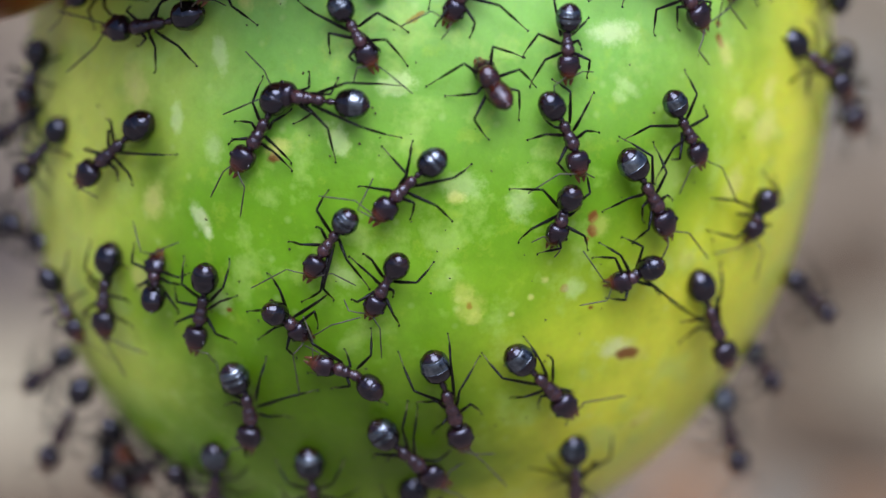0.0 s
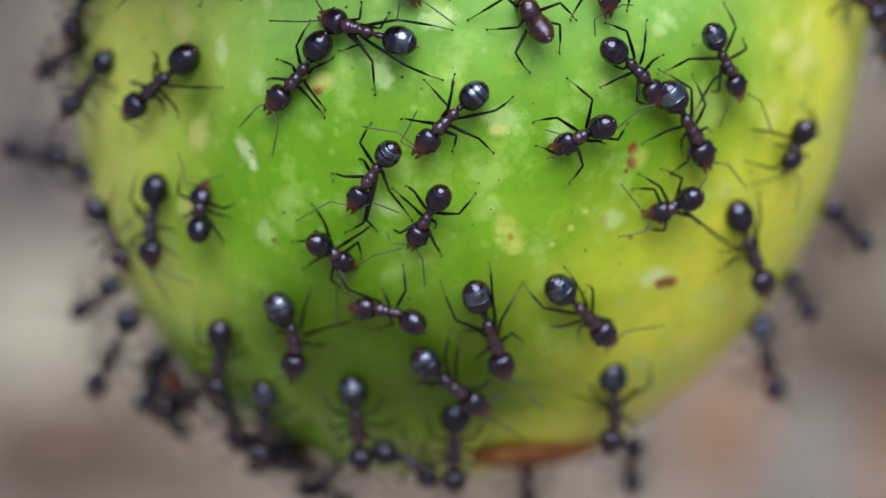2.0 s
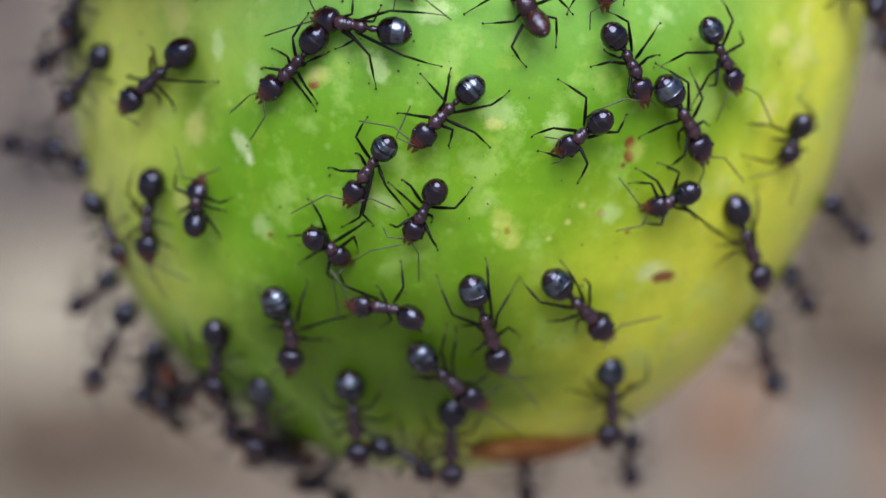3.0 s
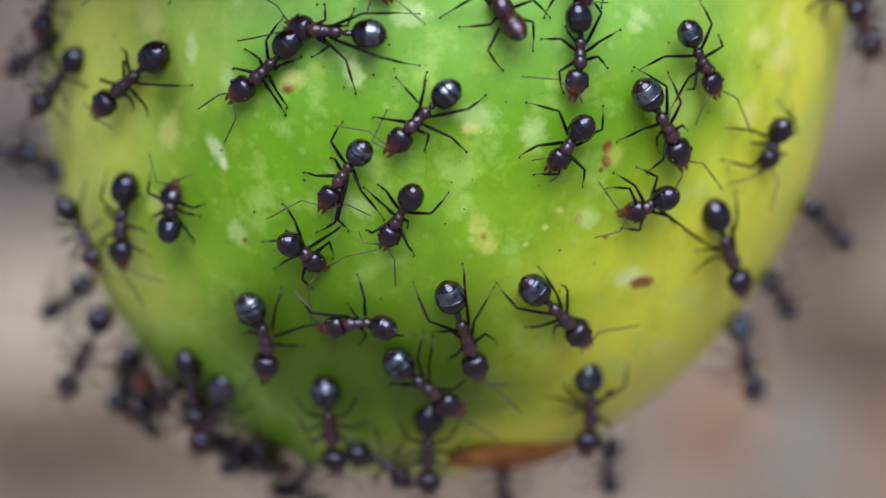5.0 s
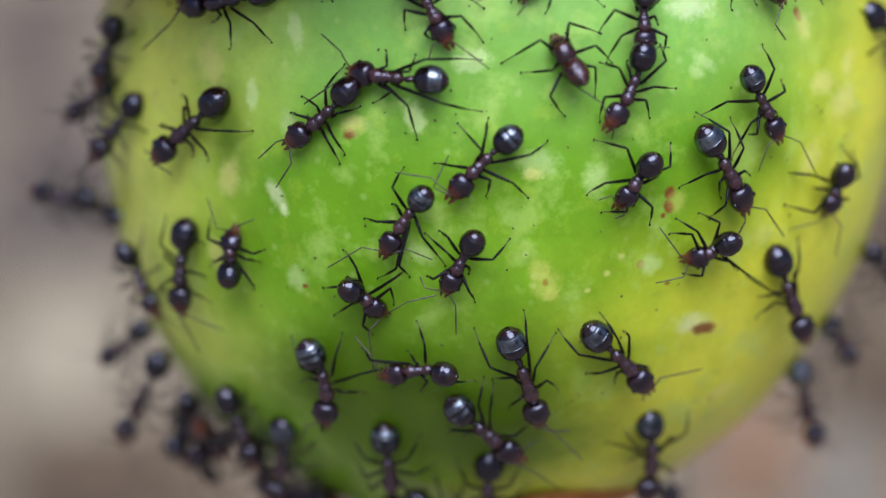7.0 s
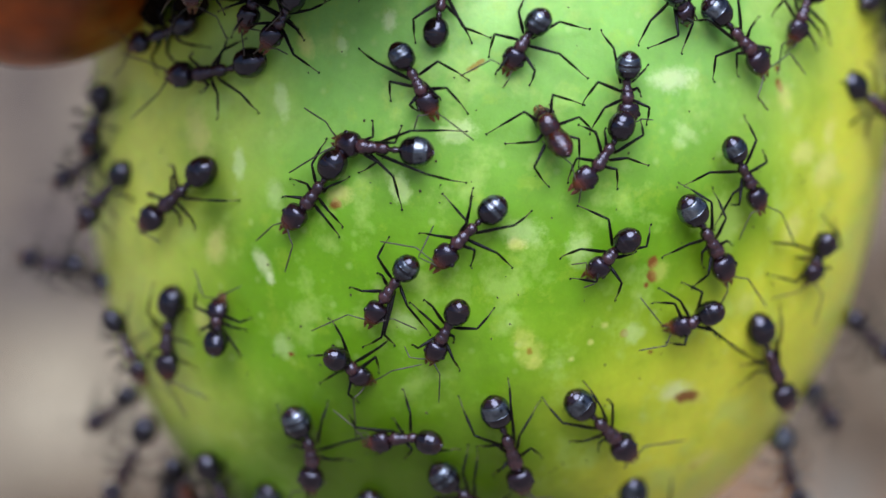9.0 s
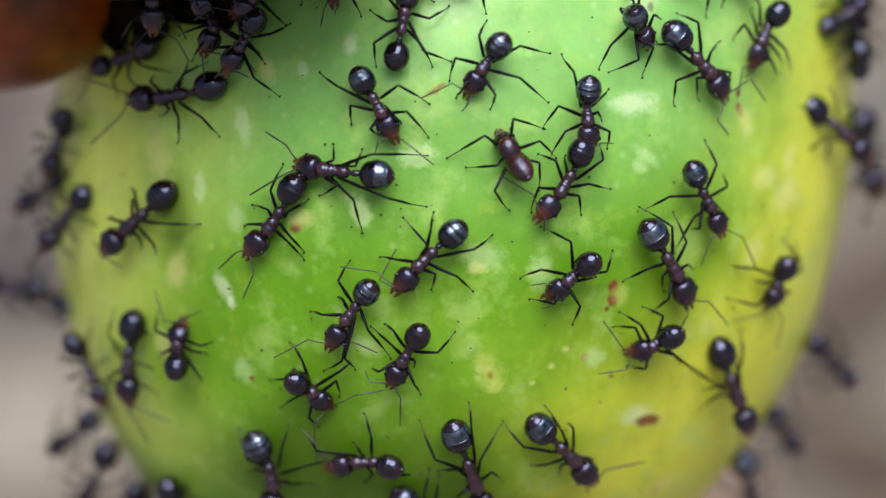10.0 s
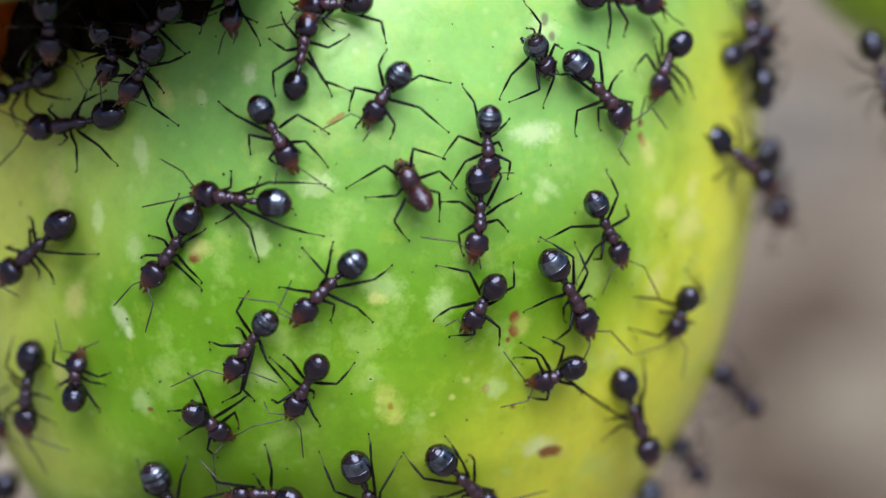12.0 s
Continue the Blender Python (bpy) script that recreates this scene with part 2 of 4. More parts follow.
def shell_material(name, dark, light, rough, coat, down=0.0, gloss=0.45, rims=(), ruddy=None, relief=0.35):
    """Ant cuticle: dark, glossy, finely pitted, with a silky down."""
    m, nodes, links, b = material(name, rough, 0, gloss)
    co = nodes.new("ShaderNodeTexCoord").outputs["Object"]
    blotch = noise_node(nodes, links, co, 2400, 3)
    pits = noise_node(nodes, links, co, 14000, 2)
    rnd = nodes.new("ShaderNodeObjectInfo").outputs["Random"]
    colour = ramp(nodes, links, blotch, [(0.35, dark), (0.7, light)])
    colour = mix(nodes, links, sums(nodes, links, "MULTIPLY", rnd, 0.5), colour, tuple(0.5 * c for c in dark))
    if ruddy:
        # the shell turns red-brown towards one end
        near, far, tint = ruddy
        at = nodes.new("ShaderNodeSeparateXYZ")
        links.new(co, at.inputs[0])
        turn = nodes.new("ShaderNodeMapRange")
        turn.interpolation_type = "SMOOTHSTEP"
        for socket, value in zip(turn.inputs[1:5], (near * MM, far * MM, 0.0, 0.9)):
            socket.default_value = value
        links.new(sums(nodes, links, "ADD", at.outputs[1], sums(nodes, links, "MULTIPLY", sums(nodes, links, "SUBTRACT", blotch, 0.5), 0.3 * MM)), turn.inputs[0])
        colour = mix(nodes, links, turn.outputs[0], colour, tint)
    for y in rims:
        # the pale translucent hem of a plate
        at = nodes.new("ShaderNodeSeparateXYZ")
        links.new(co, at.inputs[0])
        near = sums(nodes, links, "ABSOLUTE", sums(nodes, links, "SUBTRACT", at.outputs[1], y * MM), 0)
        hem = nodes.new("ShaderNodeMapRange")
        for socket, value in zip(hem.inputs[1:5], (0.006 * MM, 0.022 * MM, 0.5, 0.0)):
            socket.default_value = value
        links.new(near, hem.inputs[0])
        colour = mix(nodes, links, sums(nodes, links, "MULTIPLY", hem.outputs[0], blotch), colour, (0.07, 0.055, 0.05))
    links.new(colour, b.inputs["Base Color"])
    b.inputs["Coat Weight"].default_value = coat
    b.inputs["IOR"].default_value = 1.56
    b.inputs["Coat IOR"].default_value = 1.5
    b.inputs["Specular Tint"].default_value = (0.55, 0.63, 1.0, 1)
    b.inputs["Coat Roughness"].default_value = 0.15
    b.inputs["Sheen Weight"].default_value = down
    b.inputs["Sheen Roughness"].default_value = 0.4
    bump(nodes, links, b, pits, relief, 0.00003)
    return m


SKIN = skin_material()


def band_material():
    """Silvery down that lies lengthwise on the plates of the abdomen, with uneven edges and the sky's highlight put in.
    """
    m, nodes, links, b = material("silver_down_glint", 0.24, 0.9, 0.5)
    co = nodes.new("ShaderNodeTexCoord").outputs["Object"]
    fit = nodes.new("ShaderNodeMapping")
    fit.inputs["Scale"].default_value = (5200, 1100, 5200)
    links.new(co, fit.inputs["Vector"])
    streak = noise_node(nodes, links, fit.outputs["Vector"], 1.0, 3, 0.6)
    patchy = noise_node(nodes, links, co, 2600, 2)
    rnd = nodes.new("ShaderNodeObjectInfo").outputs["Random"]
    total = sums(nodes, links, "ADD", sums(nodes, links, "MULTIPLY", streak, 0.5), sums(nodes, links, "MULTIPLY", patchy, 0.5))
    total = sums(nodes, links, "ADD", total, sums(nodes, links, "MULTIPLY", sums(nodes, links, "SUBTRACT", rnd, 0.5), 0.16))
    links.new(ramp(nodes, links, total, [(0.36, (0.012, 0.014, 0.022)), (0.48, (0.10, 0.125, 0.185)), (0.68, (0.21, 0.25, 0.34))]), b.inputs["Base Color"])
    bump(nodes, links, b, streak, 0.3, 0.00003)
    return m


GASTER = shell_material("gaster_cuticle", (0.002, 0.002, 0.003), (0.012, 0.004, 0.004), 0.12, 0.05, 0.0, 0.85, rims=(-0.378, -0.05, 0.278), ruddy=(-0.30, -0.66, (0.024, 0.008, 0.005)), relief=0.05)
THORAX = shell_material("thorax_cuticle", (0.010, 0.005, 0.008), (0.078, 0.032, 0.036), 0.26, 0.05, 0.0, 0.9, relief=0.4)
HEAD = shell_material("head_cuticle", (0.006, 0.003, 0.005), (0.026, 0.009, 0.013), 0.21, 0.05, 0.0, 0.85, ruddy=(-0.05, 0.42, (0.095, 0.026, 0.017)), relief=0.08)
FACE = shell_material("face_cuticle", (0.040, 0.011, 0.008), (0.14, 0.038, 0.016), 0.28, 0.3, relief=0.15)
RUDDY = shell_material("ruddy_cuticle", (0.008, 0.003, 0.004), (0.075, 0.016, 0.005), 0.14, 0.2, 0.0, 0.8, relief=0.7)
LIMB = shell_material("limb_cuticle", (0.003, 0.003, 0.003), (0.010, 0.008, 0.006), 0.34, 0.0, 0.0, 0.2)
TARSUS = shell_material("tarsus_cuticle", (0.05, 0.05, 0.025), (0.13, 0.12, 0.06), 0.45, 0.1)
SILVER = band_material()
ANTENNA = shell_material("antenna_cuticle", (0.035, 0.033, 0.028), (0.12, 0.11, 0.095), 0.42, 0.15)
JAW = shell_material("jaw_cuticle", (0.09, 0.03, 0.012), (0.26, 0.095, 0.035), 0.3, 0.3)
EYE = shell_material("eye_facets", (0.006, 0.005, 0.005), (0.012, 0.010, 0.010), 0.2, 0.6)


# ---- meshes ----
def mesh_of(name, verts, faces, mat):
    me = bpy.data.meshes.new(name)
    me.from_pydata([tuple(v) for v in verts], [], faces)
    me.materials.append(mat)
    me.polygons.foreach_set("use_smooth", [True] * len(me.polygons))
    me.update()
    return me


def lathe(name, stations, mat, sides=20, flat=1.0, belly=1.0):
    """A body along y; stations of y and radius in millimetres. flat: height to width; belly: how deep the lower half is."""
    verts, faces = [], []
    for y, r in stations:
        for k in range(sides):
            a = 2 * math.pi * k / sides
            h = math.sin(a)
            verts.append((r * math.cos(a) * MM, y * MM, r * h * flat * (belly if h < 0 else 1) * MM))
    for i in range(len(stations) - 1):
        for k in range(sides):
            n = (k + 1) % sides
            faces.append((i * sides + k, i * sides + n, (i + 1) * sides + n, (i + 1) * sides + k))
    faces.append(tuple(range(sides)))
    faces.append(tuple(range((len(stations) - 1) * sides, len(stations) * sides))[::-1])
    faces = [f[::-1] for f in faces]
    return mesh_of(name, verts, faces, mat)


def tube(name, path, mat, sides=7):
    """A limb through points in metres, each with its radius in millimetres."""
    verts, faces = [], []
    pts = [Vector(p) for p, _ in path]
    side = None
    for i, (p, r) in enumerate(path):
        d = (pts[min(i + 1, len(pts) - 1)] - pts[max(i - 1, 0)]).normalized()
        if side is None:
            side = d.orthogonal().normalized()
        side = (side - d * side.dot(d)).normalized()
        other = d.cross(side)
        for k in range(sides):
            a = 2 * math.pi * k / sides
            verts.append(pts[i] + (side * math.cos(a) + other * math.sin(a)) * r * MM)
    for i in range(len(path) - 1):
        for k in range(sides):
            n = (k + 1) % sides
            faces.append((i * sides + k, i * sides + n, (i + 1) * sides + n, (i + 1) * sides + k))
    faces.append(tuple(range(sides))[::-1])
    faces.append(tuple(range((len(path) - 1) * sides, len(path) * sides)))
    return mesh_of(name, verts, faces, mat)


def part(name, me, parent, m=None, label=""):
    ob = new(name, me)
    ob.parent = parent
    if m is not None:
        ob.matrix_basis = m
    return tagged(ob, label)


def egg(y0, y1, r, blunt=2.0, steps=12, skew=0.0):
    """Stations of a rounded body from y0 to y1; skew moves its widest place forward."""
    rows = []
    for i in range(steps + 1):
        a = math.pi * (0.02 + 0.96 * i / steps)
        u = -math.cos(a)
        w = max(math.sin(a), 0.0) ** (2 / blunt)
        rows.append((y0 + (y1 - y0) * (u + 1) / 2 + skew * w * (y1 - y0), r * w))
    return rows


def gaster_stations(length, r, first=0.0, last=1.0, proud=0.0, steps=30):
    """Plates from rear to front, each with a small step at its rear rim."""
    rows = []
    for i in range(steps + 1):
        u = first + (last - first) * (0.012 + 0.976 * i / steps if (first, last) == (0.0, 1.0) else i / steps)
        w = max(1 - abs(2 * u - 1) ** 2.1, 0) ** 0.5 * (0.93 + 0.09 * u)
        plate = (u * 3.6 + 0.35) % 1.0
        rows.append((length * (u - 0.5), r * w * (1.02 - 0.035 * plate) + proud))
    return rows


HEAD_MESH = lathe("head", [(-0.45, 0.10), (-0.445, 0.22), (-0.42, 0.31), (-0.37, 0.38), (-0.28, 0.43), (-0.15, 0.452), (0.0, 0.448), (0.13, 0.415), (0.25, 0.36), (0.36, 0.285), (0.45, 0.20), (0.50, 0.12), (0.52, 0.05)], HEAD, 24, 0.80)
FACE_MESH = lathe("face", [(0.27, 0.350), (0.285, 0.352), (0.36, 0.294), (0.45, 0.209), (0.505, 0.128), (0.53, 0.05)], FACE, 24, 0.81)
THORAX_MESH = lathe("thorax", [(-0.62, 0.08), (-0.60, 0.14), (-0.53, 0.195), (-0.43, 0.222), (-0.33, 0.215), (-0.24, 0.175), (-0.17, 0.165), (-0.12, 0.19), (-0.04, 0.235), (0.04, 0.245), (0.09, 0.225), (0.13, 0.245), (0.22, 0.275), (0.32, 0.280), (0.42, 0.245), (0.51, 0.175), (0.57, 0.12), (0.66, 0.10)], THORAX, 20, 1.05)
PETIOLE_MESH = lathe("petiole", [(-0.20, 0.06), (-0.12, 0.085), (-0.02, 0.12), (0.04, 0.125), (0.12, 0.085), (0.22, 0.06)], THORAX, 12, 1.5, 0.6)
GASTER_MESH = lathe("gaster", gaster_stations(1.20, 0.515), GASTER, 30, 0.95)
BROAD_BAND_MESH = lathe("band", gaster_stations(1.20, 0.515, 0.17, 0.52, 0.009, 10), SILVER, 30, 0.95)
REAR_BAND_MESH = lathe("band", gaster_stations(1.20, 0.515, 0.15, 0.34, 0.009, 8), SILVER, 30, 0.95)
FORE_BAND_MESH = lathe("band", gaster_stations(1.20, 0.515, 0.42, 0.55, 0.009, 6), SILVER, 30, 0.95)
LONG_GASTER_MESH = lathe("gaster", gaster_stations(1.55, 0.49), RUDDY, 30, 0.9)
SHIELD_MESH = lathe("mesosoma", egg(-0.50, 0.46, 0.38, 2.3, 16), RUDDY, 24, 0.85)
CLAW_MESH = lathe("claw", egg(-0.05, 0.05, 0.036, 2.0, 6), LIMB, 7)
EYE_MESH = lathe("eye", egg(-0.10, 0.10, 0.075), EYE, 10)
JAW_MESH = lathe("mandible", [(-0.16, 0.05), (-0.06, 0.095), (0.06, 0.08), (0.17, 0.045), (0.24, 0.01)], JAW, 8, 0.6)

rng = random.Random(7)
bands = random.Random(5)
ANTS, FEELERS, STEPPERS, WALKS = [], [], [], []
STANCE = {1: [(1.15, 1.25), (1.5, 0.05), (1.25, -1.55)], -1: [(-1.15, 1.25), (-1.5, 0.05), (-1.25, -1.55)]}


def drop(m, x, y, most=1.1):
    """The height over the ant's own base plane at which the skin lies under a point (x, y mm)."""
    lo, hi = -most * MM, 0.5 * MM
    f = lambda z: depth(m @ Vector((x * MM, y * MM, z)))
    if f(lo) > 0:
        return lo * 0.7
    if f(hi) < 0:
        return hi
    for _ in range(18):
        mid = (lo + hi) / 2
        lo, hi = (mid, hi) if f(mid) < 0 else (lo, mid)
    return lo


def limb_path(points, radii, steps=4):
    """Smooth the corners of a three-joint limb a little."""
    out = []
    for i in range(len(points) - 1):
        a, b = points[i], points[i + 1]
        for k in range(steps):
            u = k / steps
            out.append((a.lerp(b, u), radii[i] + (radii[i + 1] - radii[i]) * u))
    out.append((points[-1], radii[-1]))
    return out


def leg(root, m, side, rank, foot):
    slot = 0.30 - 0.28 * rank
    coxa = Vector((side * 0.17 * MM, slot * MM, 0.34 * MM))
    if len(foot) == 4:
        kx, ky, fx, fy = foot
    else:
        fx, fy = foot
        kx, ky = fx * 0.56 + side * 0.08, slot + (fy - slot) * 0.42
    tip = Vector((fx * MM, fy * MM, drop(m, fx, fy) + 0.02 * MM))
    flat = math.hypot(kx * MM - coxa.x, ky * MM - coxa.y)
    knee = Vector((kx * MM, ky * MM, max(0.62 * MM, tip.z + 0.3 * MM) + 0.12 * flat))
    ankle = knee.lerp(tip, 0.62) + Vector((side * 0.03 * MM, 0, -0.03 * MM))
    thigh = tube("leg", [(p - coxa, r) for p, r in limb_path([coxa, coxa.lerp(knee, 0.35) + Vector((0, 0, 0.03 * MM)), knee], [0.050, 0.066, 0.040], 3)], LIMB)
    ob = part("leg", thigh, root, Matrix.Translation(coxa))
    part("shin", tube("shin", [(p - coxa, r) for p, r in limb_path([knee, knee.lerp(ankle, 0.6), ankle], [0.038, 0.050, 0.030], 3)], LIMB), ob)
    bend = ankle.lerp(tip, 0.6) + Vector((0, 0, -0.06 * MM))
    part("foot", tube("foot", [(p - coxa, r) for p, r in limb_path([ankle, bend, tip], [0.024, 0.020, 0.016], 2)], TARSUS), ob)
    part("claw", CLAW_MESH, ob, Matrix.Translation(tip - coxa + Vector((0, 0, 0.02 * MM))))
    return ob, coxa


def ant(place, head, gaster, feet, feelers, rows=(), red=False, band=False):
    """An ant on the fruit. place: x, y, z in mm and turns in degrees in the fruit's space; the rest in mm from the middle of its thorax, y ahead."""
    at = lambda x, y, z, *turn: pose(x * MM, y * MM, z * MM, *turn)
    local = at(*place)
    root = new("ant", None)
    root.empty_display_size = 0.001
    root.matrix_basis = FRUIT @ local
    hx, hy = head
    gx, gy = gaster
    hd, gd = math.hypot(hx, hy), math.hypot(gx, gy)
    size = min(max((hd + gd) / 2.42, 0.88), 1.06)
    long = min(max((hd + gd) / (2.42 * size), 1.0), 1.3)
    scale = Matrix.Diagonal((size, size, size, 1))
    # head and gaster that are seen end-on are lifted and tipped
    tip_h = math.degrees(math.acos(min(hd / (0.92 * size), 1.0)))
    tip_g = math.degrees(math.acos(min(gd / (1.30 * size), 1.0)))
    shift = ((hx + gx) / 2 * 0.4, 0.0)
    part("thorax", THORAX_MESH, root, at(shift[0], (hd - 0.92 * size * long) * 0.5, 0.46) @ Matrix.Diagonal((size, size * long, size, 1)))
    hm = at(hx, hy, 0.50 - 0.25 * math.sin(radians(tip_h)), -0.6 * tip_h - 4, 0, math.degrees(math.atan2(-hx, max(hy, 0.3)))) @ scale
    skull = part("head", HEAD_MESH, root, hm)
    for s in (1, -1):
        part("eye", EYE_MESH, skull, at(0.385 * s, 0.02, 0.14))
        part("mandible", JAW_MESH, skull, at(0.12 * s, 0.54, -0.02, -6, 0, 10 * s))
    back = Vector((shift[0] * 0.6, (hd - 0.92 * size * long) * 0.5 - 0.6 * size * long, 0.42))
    fore = Vector((gx, gy, 0.5)) + (back - Vector((gx, gy, 0.5))).normalized() * 0.5 * size
    waist, reach = (back + fore) / 2, max((back - fore).length, 0.3)
    part("petiole", PETIOLE_MESH, root, at(waist.x, waist.y, 0.43, 0, 0, math.degrees(math.atan2(gx - back.x, back.y - gy))) @ Matrix.Diagonal((size, reach / 0.36, size, 1)))
    gm = at(gx, gy, 0.52 + 0.30 * math.sin(radians(tip_g)), -0.7 * tip_g + 4, 0, math.degrees(math.atan2(gx, max(-gy, 0.3)))) @ scale
    tail = part("gaster", LONG_GASTER_MESH if red else GASTER_MESH, root, gm)
    if red:
        part("mesosoma", SHIELD_MESH, root, at(shift[0], 0.12, 0.60))
    if band:
        for band_mesh in bands.choice(((BROAD_BAND_MESH,), (REAR_BAND_MESH, FORE_BAND_MESH))):
            part("band", band_mesh, tail, None, "silvery downy band with the sky's highlight put in")
    part("face", FACE_MESH, skull, None, "reddish front of the head")

    sides = {1: [], -1: []}
    for f in feet:
        sides[1 if f[0] + 0.3 * f[-2] > 0 else -1].append(f)
    legs = []
    for s, own in sides.items():
        own = sorted(own, key=lambda f: -(f[1] + 0.4 * f[-1]))[:3]
        spare = [f for f in STANCE[s]]
        while len(own) < 3:
            far = max(spare, key=lambda f: min([math.hypot(f[0] - o[-2], f[1] - o[-1]) for o in own] or [9]))
            spare.remove(far)
            own.append((far[0] * rng.uniform(0.85, 1.1), far[1] + rng.uniform(-0.25, 0.25)))
        own.sort(key=lambda f: -f[-1])
        for rank, f in enumerate(own):
            legs.append((*leg(root, local, s, rank, f), s, rank))
    # elbowed feelers, hinged at the front of the head
    given = sorted(feelers, key=lambda f: f[0])
    if len(given) < 2:
        given = [(-0.7, hy + 0.75, -0.75 + rng.uniform(-0.3, 0.3), hy + 1.5), (0.7, hy + 0.75, 0.8 + rng.uniform(-0.3, 0.3), hy + 1.5)]
    inv = hm.inverted()
    for s, f in zip((-1, 1), given):
        base = Vector((0.13 * s * MM, 0.36 * MM, 0.16 * MM))
        elbow = inv @ Vector((f[0] * MM, f[1] * MM, 0.66 * MM))
        end = inv @ Vector((f[2] * MM, f[3] * MM, (0.30 * MM)))
        bow = base.lerp(elbow, 0.5) + Vector((0, 0, 0.04 * MM))
        path = limb_path([base, bow, elbow, elbow.lerp(end, 0.5), end], [0.030, 0.026, 0.025, 0.031, 0.024], 3)
        ob = part("antenna", tube("antenna", [(p - base, r) for p, r in path], ANTENNA), skull, Matrix.Translation(base))
        FEELERS.append((ob, base.copy()))
    shade = "ruddy brown ant with a long glossy abdomen" if red else "dark brown ant with silver-banded black abdomen" if band else "dark brown ant with glossy black abdomen"
    tagged(root, shade + " on green fruit", "ant", "ants on the fruit")
    ANTS.append(root)
    if rows:
        WALKS.append((root, [(r[0], FRUIT @ at(*r[1:])) for r in rows], legs))
    return root


# ---- the fruit ----
def fruit_body():
    verts, faces = [], []
    rings, sides = 120, 160
    for i in range(rings + 1):
        u = -math.pi / 2 + math.pi * i / rings
        for k in range(sides):
            az = 2 * math.pi * k / sides
            rho = RA * max(math.cos(u), 0) ** (2 / FULL)
            z = math.copysign(RB * abs(math.sin(u)) ** (2 / FULL), math.sin(u))
            p = Vector((rho * math.sin(az) + LEAN * z, -rho * math.cos(az), z))
            lump = noise.noise(p * 260) * 0.00012 + noise.noise(p * 110 + Vector((3, 1, 7))) * 0.00022
            verts.append(p * (1 + (lump - 0.0001) / RA))
    for i in range(rings):
        for k in range(sides):
            n = (k + 1) % sides
            faces.append((i * sides + k, i * sides + n, (i + 1) * sides + n, (i + 1) * sides + k))
    return mesh_of("skin", verts, faces, SKIN)


fruit = new("fruit", None)
fruit.matrix_basis = FRUIT
tagged(fruit, "unripe green fruit with yellow flanks and pale scars", "fruit")
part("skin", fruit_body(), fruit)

SPECK = material("speck", 0.6)[0]
SPECK.node_tree.nodes["Principled BSDF"].inputs["Base Color"].default_value = (0.045, 0.05, 0.014, 1)
SPECK_MESH = lathe("speck", egg(-0.07, 0.07, 0.055, 2.0, 6), SPECK, 8, 0.5)
DOTS = [
    (-6.8, -3.2), (-5.7, -4.2), (-1.9, -4.1), (-8.2, -4.4), (-11.9, -4.8), (-5.7, -4.8), (8.5, -5.3), (13.0, -5.0), (2.4, -8.0), (5.1, -7.9),
    (2.0, -9.4), (-1.2, -7.0), (-30.3, -10.0), (-27.2, -9.4), (-33.3, -8.4), (27.4, -9.9), (26.6, -6.1), (24.8, -4.2), (-11.0, -9.0), (-14.6, -4.1),
    (4.4, -8.9), (14.1, -8.1), (-17.3, -7.9), (18.9, -10.3), (15.3, -14.0), (43.4, -11.2), (16.8, -5.0), (6.0, -3.9), (46.0, -3.8), (-15.7, -2.0),
]
DOTS += [(10.0, 0.5), (35.8, -1.1), (25.4, -1.6), (-23.5, -0.3), (-18.0, 2.7), (8.7, 1.8), (-1.8, -1.7), (7.1, -1.5), (31.0, 1.1)]
spread = random.Random(3)
DOTS += [(spread.uniform(-50, 55), spread.uniform(-15, 5)) for _ in range(60)]
for az, z in DOTS:
    p, n = skin(az, z)
    m = n.to_track_quat("Z", "Y").to_matrix().to_4x4()
    k = spread.uniform(0.35, 0.85)
    part("speck", SPECK_MESH, fruit, Matrix.Translation(p) @ m @ pose(0, 0, 0, 0, 0, spread.uniform(0, 180)) @ Matrix.Diagonal((k, k * spread.uniform(0.7, 1.3), k, 1)))


def crust_material():
    m, nodes, links, b = material("brown_crust", 0.7)
    co = nodes.new("ShaderNodeTexCoord").outputs["Object"]
    n = noise_node(nodes, links, co, 700, 5)
    links.new(ramp(nodes, links, n, [(0.3, (0.16, 0.05, 0.012)), (0.55, (0.34, 0.13, 0.03)), (0.75, (0.52, 0.30, 0.10))]), b.inputs["Base Color"])
    bump(nodes, links, b, n, 0.6, 0.0003)
    return m


def crust_patch(az, z, wide, high):
    """A dry ragged crust that follows the skin."""
    c, n = skin(az, z)
    right = Vector((math.cos(radians(az)), math.sin(radians(az)), 0))
    up = n.cross(right)
    verts, faces = [c * 1.008], []
    rings, sides = 6, 40
    for i in range(1, rings + 1):
        for k in range(sides):
            a = 2 * math.pi * k / sides
            rag = 1 + 0.16 * noise.noise(Vector((math.cos(a) * 2, math.sin(a) * 2, 5)))
            q = c + (right * math.cos(a) * wide + up * math.sin(a) * high) * MM * rag * i / rings
            for _ in range(3):
                q -= n * depth(q) * RA * 0.45
            verts.append(q * (1.0 + 0.010 * (1 - (i / rings) ** 4)))
    for k in range(sides):
        faces.append((0, 1 + k, 1 + (k + 1) % sides))
    for i in range(rings - 1):
        for k in range(sides):
            a, b = 1 + i * sides + k, 1 + i * sides + (k + 1) % sides
            faces.append((a, a + sides, b + sides, b))
    return mesh_of("blossom_end", verts, faces, crust_material())


part("blossom_end", crust_patch(42, -18.2, 3.6, 1.5), fruit, None, "dry brown crust at its blossom end")


